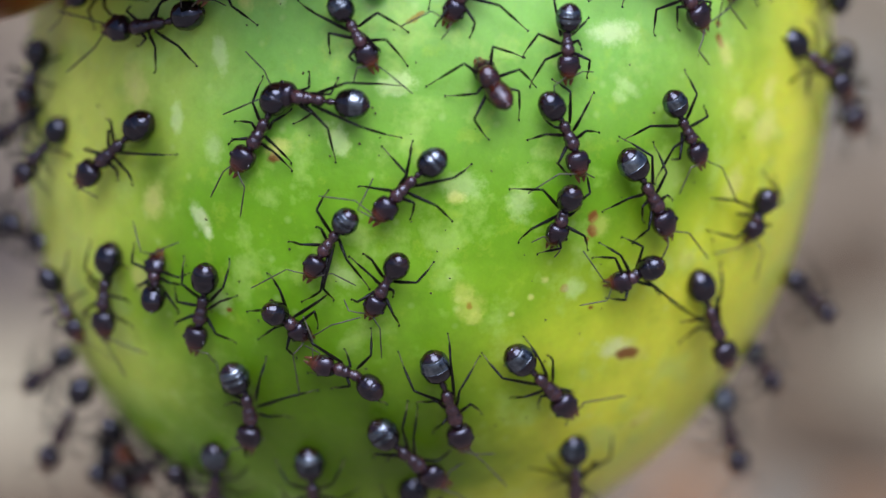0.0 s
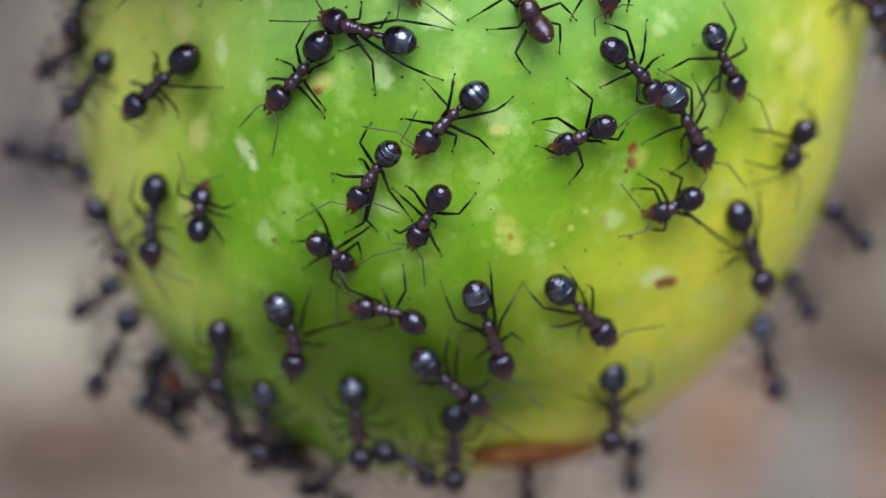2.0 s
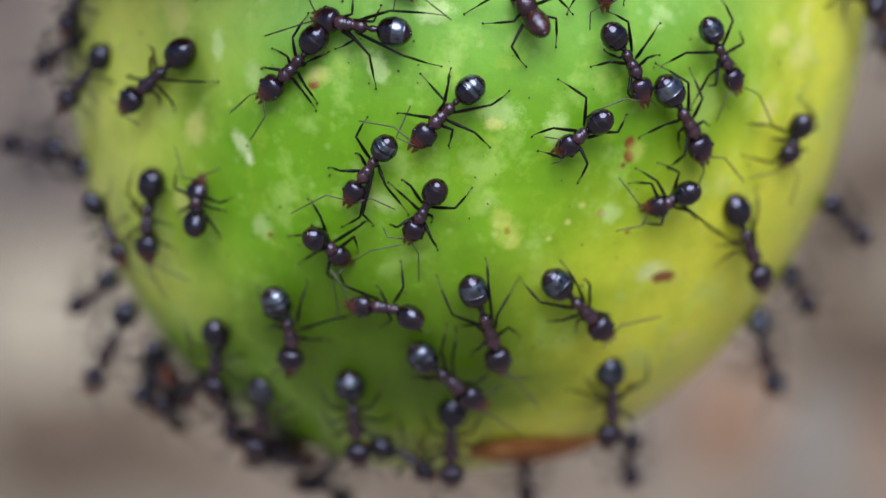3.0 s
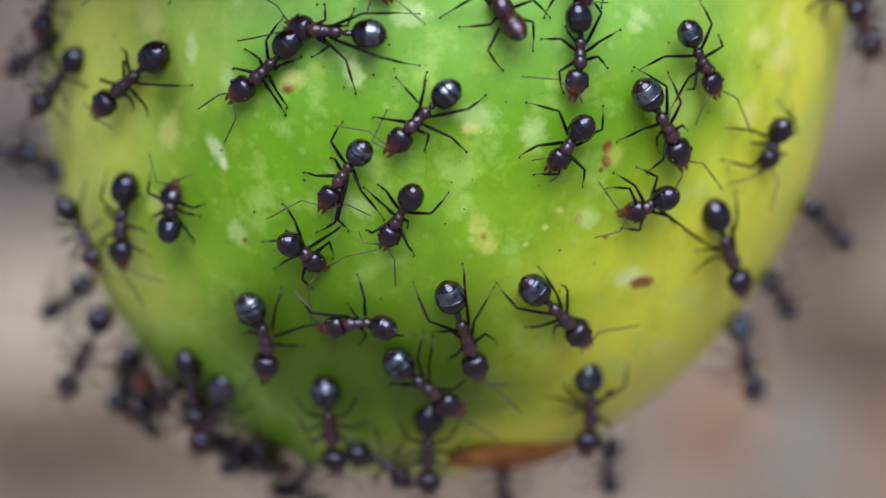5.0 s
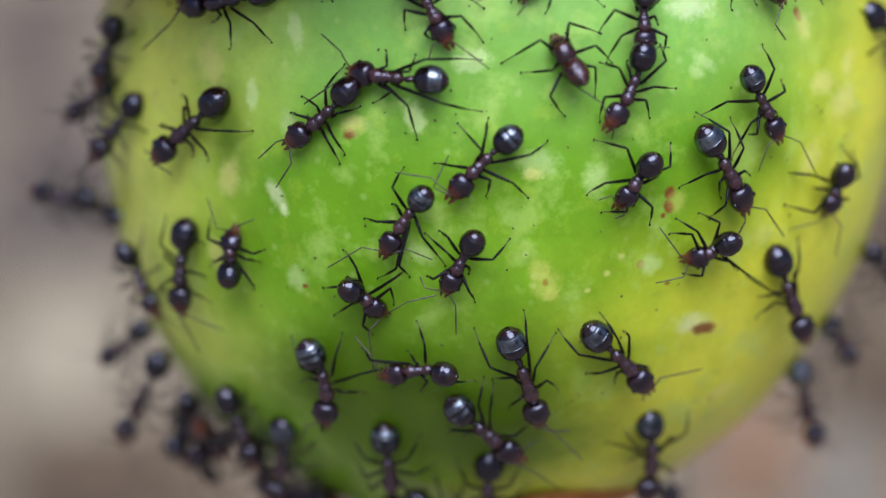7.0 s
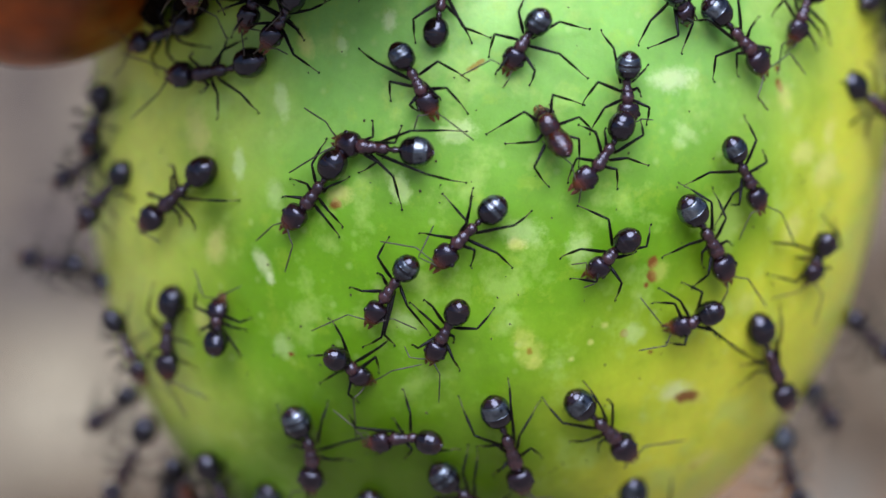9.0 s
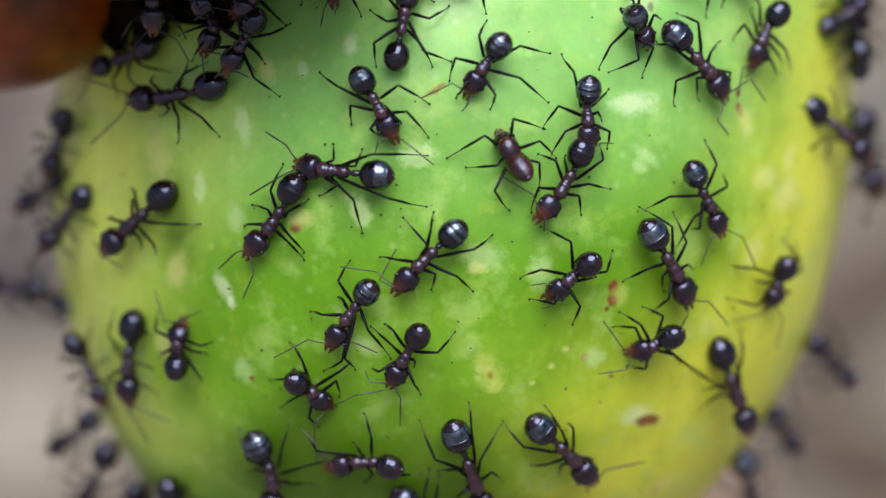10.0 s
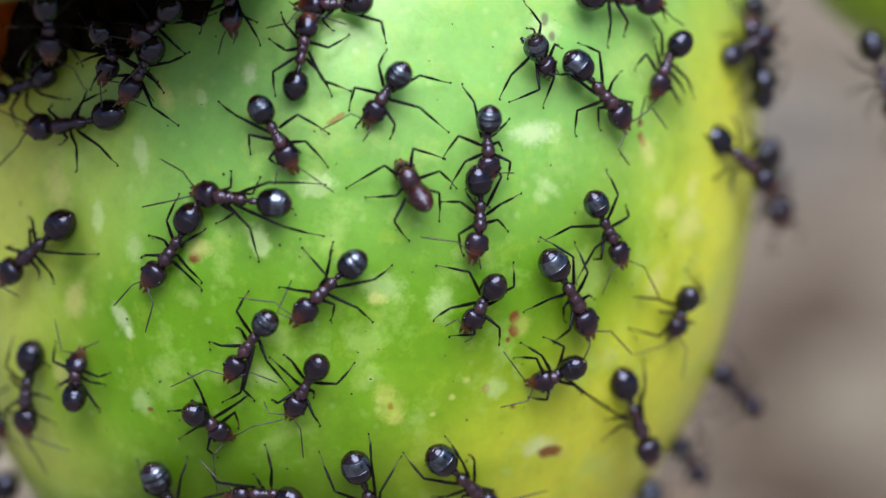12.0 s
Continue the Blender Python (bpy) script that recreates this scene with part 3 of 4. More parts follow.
def other_skin(name, stops, scale):
    m, nodes, links, b = material(name, 0.32, 0, 0.5)
    co = nodes.new("ShaderNodeTexCoord").outputs["Object"]
    n = noise_node(nodes, links, co, scale, 3)
    g = noise_node(nodes, links, co, 900, 4)
    links.new(mix(nodes, links, sums(nodes, links, "MULTIPLY", g, 0.12), ramp(nodes, links, n, stops), (0.30, 0.16, 0.03)), b.inputs["Base Color"])
    bump(nodes, links, b, g, 0.3, 0.0003)
    return m


def other_fruit(x, y, z, rx, ry, rz, mat, label):
    """A neighbouring fruit; places and radii in mm in the green fruit's space."""
    verts, faces, rings, sides = [], [], 40, 56
    for i in range(rings + 1):
        u = -math.pi / 2 + math.pi * i / rings
        for k in range(sides):
            a = 2 * math.pi * k / sides
            p = Vector((rx * math.cos(u) * math.sin(a), -ry * math.cos(u) * math.cos(a), rz * math.sin(u)))
            verts.append(p * MM * (1 + 0.03 * noise.noise(p * 0.25 + Vector((x, y, z)))))
    for i in range(rings):
        for k in range(sides):
            n = (k + 1) % sides
            faces.append((i * sides + k, i * sides + n, (i + 1) * sides + n, (i + 1) * sides + k))
    root = new("fruit", None)
    root.matrix_basis = FRUIT @ pose(x * MM, y * MM, z * MM)
    part("skin", mesh_of("skin", verts, faces, mat), root)
    return tagged(root, label, "fruit")


other_fruit(-16.6, -9.0, 9.4, 6.5, 6.0, 9.0, other_skin("orange_skin", [(0.3, (0.045, 0.007, 0.002)), (0.48, (0.27, 0.042, 0.003)), (0.66, (0.24, 0.085, 0.006))], 150), "ripening orange fruit pressed against the green one")
other_fruit(25.9, 5.1, 12.2, 8.1, 8.1, 8.1, other_skin("lime_skin", [(0.3, (0.16, 0.34, 0.015)), (0.7, (0.36, 0.55, 0.04))], 120), "unripe green fruit hanging behind the first")

def shade_clump():
    """Added dark lobes that stand in for deep shade on the fruit's shoulder under its neighbours."""
    m, nodes, links, b = material("dark_clump", 0.95, 0, 0.1)
    co = nodes.new("ShaderNodeTexCoord").outputs["Object"]
    n = noise_node(nodes, links, co, 900, 5)
    links.new(ramp(nodes, links, n, [(0.35, (0.003, 0.0022, 0.0018)), (0.7, (0.011, 0.006, 0.003))]), b.inputs["Base Color"])
    bump(nodes, links, b, n, 0.8, 0.0004)
    root = new("shade_clump", None)
    root.matrix_basis = FRUIT
    dice = random.Random(21)
    for az, z, turn, length, width, rise in SHADE_LOBES:
        p, up = skin(az, z)
        right = Vector((math.cos(radians(az)), math.sin(radians(az)), 0))
        tall = up.cross(right)
        c, s = math.cos(radians(turn)), math.sin(radians(turn))
        along, side = tall * c + right * s, right * c - tall * s
        verts, faces, nu, nv = [], [], 16, 8
        k = dice.uniform(0, 50)
        for layer in (0, 1):
            for i in range(nu + 1):
                u = i / nu
                half = width * (0.25 + 0.75 * math.sin(math.pi * (0.12 + 0.86 * u)) ** 0.7)
                for j in range(nv + 1):
                    v = 2 * j / nv - 1
                    crumple = noise.noise(Vector((u * 3.5, v * 2.2, k))) * 0.55
                    lift = 0.5 + rise * u + crumple - 0.35 * abs(v) + (0.12 if layer else 0)
                    verts.append(p + (along * (u * length) + side * (half * v * (1 + 0.2 * crumple)) + up * lift) * MM)
        row = nv + 1
        top = (nu + 1) * row
        for i in range(nu):
            for j in range(nv):
                a = i * row + j
                faces.append((a, a + row, a + row + 1, a + 1))
                faces.append((top + a, top + a + 1, top + a + row + 1, top + a + row))
        for i in range(nu):
            for a, b2 in ((i * row, (i + 1) * row), (i * row + nv, (i + 1) * row + nv)):
                faces.append((a, top + a, top + b2, b2))
        part("sepal", mesh_of("sepal", verts, faces, m), root)
    # one olive green lobe, added mostly out of view to shade the shoulder
    g, gn, gl, gb = material("green_lobe", 0.55)
    gc = gn.new("ShaderNodeTexCoord").outputs["Object"]
    gl.new(ramp(gn, gl, noise_node(gn, gl, gc, 420, 5), [(0.3, (0.035, 0.06, 0.008)), (0.7, (0.10, 0.13, 0.02))]), gb.inputs["Base Color"])
    verts, faces, nu, nv = [], [], 18, 14
    for layer in (0, 1):
        for i in range(nu + 1):
            for j in range(nv + 1):
                u, v = i / nu, j / nv
                x = -15.0 + 13.4 * u - 0.6 * v
                wave = 0.45 * noise.noise(Vector((u * 3, v * 2, 4)))
                verts.append(Vector((x, -7.5 - 13.4 * v - 1.2 * math.sin(math.pi * u) * v, 9.6 - 6.2 * v ** 1.5 - 0.9 * (1 - u) * v + wave + 0.35 * layer)) * MM)
    row, top = nv + 1, (nu + 1) * (nv + 1)
    for i in range(nu):
        for j in range(nv):
            a = i * row + j
            faces.append((a, a + 1, a + row + 1, a + row))
            faces.append((top + a, top + a + row, top + a + row + 1, top + a + 1))
    rim = [i * row for i in range(nu + 1)] + [nu * row + j for j in range(1, row)] + [i * row + nv for i in range(nu - 1, -1, -1)] + [j for j in range(nv - 1, 0, -1)]
    for a, b2 in zip(rim, rim[1:] + rim[:1]):
        faces.append((a, b2, top + b2, top + a))
    part("sepal", mesh_of("sepal", verts, faces, g), root, None, "olive green lobe added to shade the shoulder")
    return tagged(root, "dark crumpled lobes standing in for shade on the green fruit", "flower")


SHADE_LOBES = [
    (-52, 2.4, 60, 4.0, 0.9, 0.8), (-44, 2.9, 50, 4.5, 1.2, 1.2), (-38, 3.0, 20, 5.0, 1.5, 1.6), (-31, 3.0, 5, 5.0, 1.4, 1.5), (-25, 3.6, -25, 4.5, 1.3, 1.3),
    (-20, 4.6, 20, 4.0, 1.3, 1.4), (-45, 4.6, -5, 5.0, 1.7, 1.5), (-36, 4.6, 10, 5.0, 1.9, 1.8), (-27, 4.8, 30, 4.5, 1.8, 1.8), (-40, 3.2, 95, 4.0, 0.8, 0.5),
    (-50, 1.9, 25, 3.2, 0.7, 0.6), (-45, 2.0, 70, 3.0, 0.6, 0.5), (-32, 2.2, 10, 3.4, 0.9, 0.7), (-27, 2.9, -10, 3.5, 1.1, 0.9), (-22, 3.2, 15, 3.5, 0.9, 0.9),
    # these hang from above, added to shade the skin below
    (-38, 7.5, 185, 4.6, 2.0, 0.6), (-30, 8.4, 178, 4.8, 2.0, 0.9), (-22, 8.8, 170, 4.4, 1.8, 1.1), (-15, 9.4, 168, 4.2, 1.6, 1.4), (-8, 9.6, 172, 3.6, 1.4, 1.6),
]
shade_clump()

# ---- ground ----
def ground_material():
    m, nodes, links, b = material("litter", 0.95)
    co = nodes.new("ShaderNodeTexCoord").outputs["Object"]
    wide = noise_node(nodes, links, co, 9, 3)
    fine = noise_node(nodes, links, co, 60, 5)
    a = ramp(nodes, links, wide, [(0.35, (0.13, 0.10, 0.084)), (0.5, (0.21, 0.172, 0.148)), (0.66, (0.32, 0.29, 0.25))])
    c = ramp(nodes, links, fine, [(0.35, (0.08, 0.06, 0.045)), (0.65, (0.24, 0.20, 0.165))])
    links.new(mix(nodes, links, 0.4, a, c), b.inputs["Base Color"])
    bump(nodes, links, b, fine, 0.6, 0.01)
    return m


ground = new("ground", mesh_of("ground", [(-400, -400, 0), (400, -400, 0), (400, 400, 0), (-400, 400, 0)], [(0, 1, 2, 3)], ground_material()))
tagged(ground, "grey-brown litter-strewn earth far below the fruit", "ground", kind="structure")

def litter_material(name, colour):
    m, nodes, links, b = material(name, 0.8)
    co = nodes.new("ShaderNodeTexCoord").outputs["Object"]
    n = noise_node(nodes, links, co, 70, 5)
    links.new(ramp(nodes, links, n, [(0.3, tuple(0.55 * c for c in colour)), (0.7, tuple(1.25 * c for c in colour))]), b.inputs["Base Color"])
    bump(nodes, links, b, n, 0.5, 0.003)
    return m


def dry_leaf(x, y, turn, length, width, colour, label, lean=0):
    """A curled dead leaf on the earth, with its stalk; lean: how far it is propped up on its edge."""
    verts, faces, nu, nv = [], [], 18, 8
    for i in range(nu + 1):
        u = i / nu
        half = width / 2 * math.sin(math.pi * u ** 0.8) ** 0.8 + 0.0006
        for j in range(nv + 1):
            v = 2 * j / nv - 1
            lift = 0.004 + 0.18 * width * v * v + 0.05 * length * (2 * u - 1) ** 2 + 0.004 * noise.noise(Vector((u * 5, v * 2, x * 9)))
            verts.append((length * (u - 0.5), half * v, lift))
    for i in range(nu):
        for j in range(nv):
            a = i * (nv + 1) + j
            faces.append((a, a + 1, a + nv + 2, a + nv + 1))
    root = new("dry_leaf", None)
    root.matrix_basis = pose(x, y, 0.45 * width * math.sin(radians(lean)), 0, 0, turn) @ pose(0, 0, 0, lean, 0, 0)
    mat = litter_material("dead_leaf", colour)
    blade = mesh_of("blade", verts, faces, mat)
    ob = part("blade", blade, root)
    thick = ob.modifiers.new("thickness", "SOLIDIFY")
    thick.thickness = 0.0006
    rib = [(Vector((length * (u - 0.5), 0, 0.005 + 0.05 * length * (2 * u - 1) ** 2)), 0.9 - 0.6 * max(u, 0)) for u in (-0.2, 0, 0.25, 0.5, 0.75, 0.98)]
    part("midrib", tube("midrib", rib, mat), root)
    return tagged(root, label, "leaf", "dead leaves on the ground")


def stone(x, y, wide, deep, high, colour, label):
    verts, faces, rings, sides = [], [], 14, 22
    for i in range(rings + 1):
        u = -math.pi / 2 + math.pi * i / rings
        for k in range(sides):
            a = 2 * math.pi * k / sides
            p = Vector((math.cos(u) * math.cos(a), math.cos(u) * math.sin(a), math.sin(u)))
            r = 1 + 0.22 * noise.noise(p * 1.6 + Vector((x * 31, y * 17, 2)))
            verts.append((p.x * wide / 2 * r, p.y * deep / 2 * r, p.z * high / 2 * r + high * 0.42))
    for i in range(rings):
        for k in range(sides):
            n = (k + 1) % sides
            faces.append((i * sides + k, i * sides + n, (i + 1) * sides + n, (i + 1) * sides + k))
    ob = new("stone", mesh_of("stone", verts, faces, litter_material("stone", colour)))
    ob.matrix_basis = pose(x, y, 0, 0, 0, 40 * x)
    return tagged(ob, label, "stone", "stones on the ground")


TAN, PALE_TAN, GREY = (0.25, 0.225, 0.19), (0.34, 0.31, 0.265), (0.22, 0.22, 0.225)
BROWN, UMBER, RUSTY, SLATE = (0.085, 0.06, 0.046), (0.15, 0.115, 0.09), (0.28, 0.145, 0.08), (0.085, 0.07, 0.078)
dry_leaf(-0.142, 0.725, 10, 0.050, 0.034, PALE_TAN, "pale tan dead leaf curled on the earth", 55)
dry_leaf(-0.130, 0.665, -15, 0.060, 0.040, PALE_TAN, "pale tan dead leaf curled on the earth", 50)
dry_leaf(-0.137, 0.628, 30, 0.035, 0.023, TAN, "tan dead leaf curled on the earth", 40)
dry_leaf(-0.113, 0.587, 8, 0.062, 0.041, BROWN, "dark brown dead leaf curled on the earth", 35)
dry_leaf(-0.214, 1.106, -20, 0.065, 0.043, SLATE, "dark greyish dead leaf curled on the earth", 60)
dry_leaf(-0.184, 0.938, 25, 0.050, 0.034, SLATE, "dark greyish dead leaf curled on the earth", 55)
dry_leaf(0.152, 0.789, -12, 0.052, 0.034, BROWN, "dark brown dead leaf curled on the earth", 50)
dry_leaf(0.182, 0.869, 15, 0.050, 0.034, BROWN, "dark brown dead leaf curled on the earth", 45)
dry_leaf(0.127, 0.699, 20, 0.045, 0.030, UMBER, "brown dead leaf curled on the earth", 50)
dry_leaf(0.088, 0.611, -25, 0.036, 0.024, RUSTY, "rusty orange dead leaf curled on the earth", 50)
dry_leaf(0.070, 0.620, 5, 0.032, 0.021, GREY, "grey dead leaf curled on the earth", 50)
dry_leaf(0.143, 0.660, -8, 0.045, 0.030, BROWN, "dark brown dead leaf curled on the earth", 40)
dry_leaf(0.105, 0.591, 15, 0.035, 0.023, GREY, "grey dead leaf curled on the earth", 45)
dry_leaf(0.133, 0.599, 35, 0.027, 0.018, RUSTY, "rusty orange dead leaf curled on the earth", 45)
dry_leaf(0.172, 0.737, 0, 0.049, 0.033, TAN, "tan dead leaf curled on the earth", 45)
dry_leaf(-0.075, 0.579, -30, 0.041, 0.027, UMBER, "brown dead leaf curled on the earth", 40)
dry_leaf(-0.001, 0.583, 20, 0.045, 0.030, UMBER, "brown dead leaf curled on the earth", 40)
dry_leaf(-0.160, 0.830, 15, 0.055, 0.036, SLATE, "dark greyish dead leaf curled on the earth", 50)
stone(0.208, 1.106, 0.057, 0.045, 0.034, GREY, "grey stone half sunk in the earth")
stone(0.264, 1.248, 0.063, 0.051, 0.038, TAN, "tan stone half sunk in the earth")
stone(-0.188, 0.834, 0.034, 0.027, 0.020, GREY, "grey stone half sunk in the earth")

# ---- ants ----
ant((-1.01, -15.34, -5.84, -106.4, -44.2, -170.8), (-0.06, 0.95), (-0.06, -1.33),
    [(0.26, -0.46, 1.48, -0.44), (0.6, -0.94, 0.88, -1.31), (-0.91, -1.51, -1.07, -2.15), (-1.18, -0.43, -1.99, -0.32), (-0.59, 0.04, -0.93, 0.62)],
    [(0.86, 1.41, 1.8, 2.22), (0.58, 1.56, 0.94, 0.48)], band=True)
ant((-3.42, -14.65, -7.55, -109.6, -35.6, -179.7), (-0.06, 1.05), (-0.06, -0.97),
    [(0.95, -0.72, 1.05, -1.28), (0.46, -0.26, 0.67, 0.01), (-0.72, 1.53, -0.37, 2.55), (-0.87, -1.41, -1.48, -1.04), (-0.83, 0.09, -2.02, 0.75), (-0.75, 1.39, -1.24, 1.82)],
    [(0.65, 1.64, 1.29, 3.06), (-0.67, 0.79, -1.55, 0.73)], band=True)
ant((-1.64, -14.41, -9.03, -113.3, -26.4, -173.4), (-0.02, 0.78), (-0.02, -0.94),
    [(0.21, -1.65, 0.34, -1.99), (-0.88, -0.75, -1.14, -1.41), (0.55, -0.21, 1.49, -0.22), (0.82, -0.75, 1.11, -0.54), (0.57, 0.84, 0.73, 1.11), (-0.31, -0.1, -0.47, 0.34)],
    [(-0.53, 1.34, -1.07, 2.39), (0.68, 1.29, 0.97, 1.15)])
ant((-4.83, -13.35, -10.16, -118.4, 31.9, 146.6), (0.01, 0.57), (0.01, -0.52),
    [(-0.69, -1.0, -0.31, -1.68), (0.3, -0.85, 1.29, -1.07), (-1.64, 0.06, -1.56, 0.17), (-1.18, 0.25, -0.42, 0.87), (0.44, -0.12, 1.67, -0.08)],
    [(0.63, 0.98, 1.74, 2.23), (-1.26, 1.0, -2.14, 1.5)])
ant((-5.92, -14.57, -4.22, -100.6, -51.2, 167), (0.12, 1.10), (0.12, -1.28),
    [(0.39, -0.2, 1.18, 0.25), (-1.0, -0.92, -2.02, -1.46), (-0.79, 0.22, -1.47, 0.61), (-0.82, 0.03, -1.32, 0.4), (-0.25, -0.61, -0.39, -1.18)],
    [(0.50, 1.75, 0.80, 2.8), (-0.50, 1.8, -0.75, 2.9)],
    rows=[(0, -5.69, -14.69, -3.98, -97.3, -32.7, 163.6), (1.5, -5.82, -14.59, -4.36, -99.1, -39.7, 165.0), (2.5, -5.9, -14.58, -4.25, -99.4, -44.8, 165.6), (5.5, -6.06, -14.52, -4.19, -100.4, -51.3, 166.4), (6.5, -6.15, -14.48, -4.2, -100.9, -53.1, 166.6), (9.5, -5.92, -14.54, -4.5, -99.4, -39.2, 164.7), (12, -5.97, -14.51, -4.54, -99.2, -37.1, 164.2)])
ant((-4.41, -15.27, -2.96, 125.1, -82.6, -49.3), (0.05, 0.78), (0.05, -1.68),
    [(0.39, -0.17, 0.91, 0.12), (0.27, -0.97, 0.84, -0.92), (0.73, -1.49, 0.87, -3.14), (-0.66, -2.19, -0.85, -3.29), (-0.86, -1.03, -1.99, -1.21), (-0.44, -0.4, -0.89, 0.41)],
    [(0.72, 1.52, 1.13, 2.42), (-0.34, 1.73, -0.86, 2.89)],
    rows=[(0, -4.23, -15.32, -2.88, 114.6, -80.1, -38.1), (1.5, -3.99, -15.39, -2.74, 101.7, -70.6, -24.0), (2.5, -4.10, -15.36, -2.79, 106.0, -75.6, -28.8), (5.5, -4.14, -15.34, -2.94, 125.1, -82.6, -48.4), (9.5, -4.12, -15.34, -2.92, 120.9, -81.8, -44.1), (12, -4.17, -15.34, -2.83, 116.2, -80.9, -39.5)], band=True)
ant((1.8, -15.7, -2.33, 94.8, -28.1, 4.8), (0.03, 0.40), (0.03, -0.52),
    [(-0.52, 0.93, -1.91, 0.81), (0.59, 0.99, 1.5, 0.14), (-0.61, -0.15, -1.49, 0.24), (-1.09, -0.86, -0.85, -1.74), (1.04, -0.09, 1.39, -0.91), (0.7, -0.73, 0.36, -1.63)],
    [(0.22, 0.59, 0.49, 0.66), (-0.03, 0.72, -0.02, 0.93)], red=True)
ant((4.58, -14.98, -3.39, -97.1, 0.1, -162.3), (0.22, 1.05), (0.22, -1.13),
    [(0.87, -0.42, 1.32, -0.38), (0.92, 0.67, 0.49, 1.43), (-0.55, -0.35, -1.53, -0.68), (-0.47, 0.17, -1.08, 0.61), (-0.54, -1.29, -0.39, -1.79), (0.47, -0.47, 0.47, -0.82)],
    [(0.97, 0.96, 2.15, 0.93), (0.14, 1.52, -0.08, 1.84)],
    rows=[(0, 4.45, -14.95, -3.94, -99.6, 29.3, -167.3), (1.5, 5.21, -14.69, -3.92, -103.4, 50.9, -170.1), (2.5, 5.48, -14.57, -4.02, -102.0, 43.3, -166.8), (4.5, 4.43, -15.01, -3.56, -97.5, 2.8, -163.1), (5.5, 4.37, -15.03, -3.52, -97.4, 0.1, -163.0), (6.5, 4.07, -15.15, -3.31, -97.4, -22.1, -161.4), (7, 4.03, -15.15, -3.32, -97.4, -22.3, -161.5), (9, 3.69, -15.26, -3.21, -97.8, -33.4, -161.4), (9.5, 3.65, -15.27, -3.23, -98.0, -34.3, -161.3), (10.5, 3.88, -15.19, -3.38, -97.4, -19.6, -162.4), (11.5, 4.13, -15.13, -3.34, -96.9, -4.6, -163.4), (12, 4.19, -15.11, -3.3, -96.8, 0.9, -163.9)])
ant((4.35, -15.25, -1, -92.4, 4.3, -164.1), (-0.01, 0.78), (-0.01, -0.82),
    [(0.49, -1.44, 0.61, -2.1), (-0.46, -0.54, -0.99, -0.85), (1.1, -0.33, 1.44, 0.38), (0.91, 0.54, 1.24, 1.39), (-0.69, 0.62, -0.81, 1.17), (-0.33, -0.07, -0.66, 0.2)],
    [(0.63, 1.4, 0.53, 1.98), (-0.4, 0.98, -0.94, 1.0)], band=True)
ant((7.35, -13.24, -5.97, -107.9, 38.5, -161.1), (0.12, 1.05), (0.12, -1.55),
    [(0.81, -1.65, 0.75, -2.12), (-0.54, -1.46, -0.2, -2.37), (0.94, -0.76, 1.72, -0.56), (0.63, -0.13, 0.57, 0.79), (-0.4, 0.18, -0.8, 0.87), (0.85, 0.7, 1.33, 1.16)],
    [(-0.44, 1.9, -0.79, 3.47), (0.52, 1.77, 0.91, 2.25)], band=True)
ant((8.53, -13.03, -3.67, -100.3, 35.5, -155.6), (0.05, 0.96), (0.05, -1.11),
    [(0.67, -2.0, 0.79, -2.57), (-0.8, -0.96, -1.24, -1.61), (1.44, -1.13, 2.12, -0.93), (0.93, 0.1, 1.83, 1.1), (0.92, 0.57, 0.8, 0.74), (-0.16, 0.36, -0.62, 0.98)],
    [(-0.48, 1.9, -0.61, 3.56), (0.62, 1.15, 1.29, 1.88)], band=True)
ant((11.44, -9.64, -6.43, -101.9, -1.6, -152.3), (-0.02, 0.55), (-0.02, -0.58),
    [(0.69, -1.29, 1.3, -1.65), (-0.54, -0.95, -0.38, -1.54), (1.34, -0.54, 2.44, -0.53), (1.01, -0.05, 0.78, -0.0), (1.11, 0.79, 2.13, 0.63), (-0.51, 0.29, -1.23, 0.48)],
    [(-0.33, 1.24, -0.49, 2.45), (0.73, 1.18, 1.58, 1.54)])
ant((4.04, -14.52, -6.59, -106.4, -25.1, -155.8), (0.03, 0.65), (0.03, -0.71),
    [(1.06, -0.82, 1.91, -0.51), (1.12, 0.55, 1.14, 1.22), (-0.65, -1.0, -0.58, -1.71), (-0.85, 0.48, -1.42, 1.05), (-0.11, 1.03, 0.38, 1.5), (-0.4, -0.43, -0.79, -0.67)],
    [(0.6, 0.75, 0.82, 1.11), (-0.11, 1.16, -0.08, 1.43)],
    rows=[(0, 4.24, -14.43, -6.7, -105.3, -8.7, -159.7), (1.5, 3.54, -14.75, -6.26, -117.2, -58.4, -141.5), (2.5, 3.57, -14.72, -6.37, -113.0, -51.5, -146.5), (4.5, 3.98, -14.54, -6.58, -106.4, -25.6, -155.9), (5.5, 3.98, -14.53, -6.63, -106.6, -26.0, -155.7), (6.5, 4.22, -14.54, -6.31, -105.3, -22.4, -156.4), (7, 4.16, -14.55, -6.34, -105.8, -26.0, -155.5), (9.5, 3.85, -14.62, -6.45, -108.6, -38.9, -151.8), (10.5, 3.87, -14.64, -6.36, -109.1, -41.6, -150.8), (12, 4.2, -14.56, -6.26, -105.1, -21.6, -156.8)])
ant((6.75, -12.62, -8.67, -120.2, -47.5, -130.1), (0.09, 0.45), (0.09, -0.62),
    [(1.24, 0.14, 1.72, 0.4), (0.97, -0.72, 1.35, -0.41), (1.29, 0.36, 1.38, 0.87), (-1.2, -0.64, -3.0, -1.44), (-0.4, 0.71, -0.28, 1.09), (-0.63, -0.42, -1.65, -0.75)],
    [(0.75, 1.06, 2.0, 1.16), (0.03, 1.31, 0.28, 2.18)])
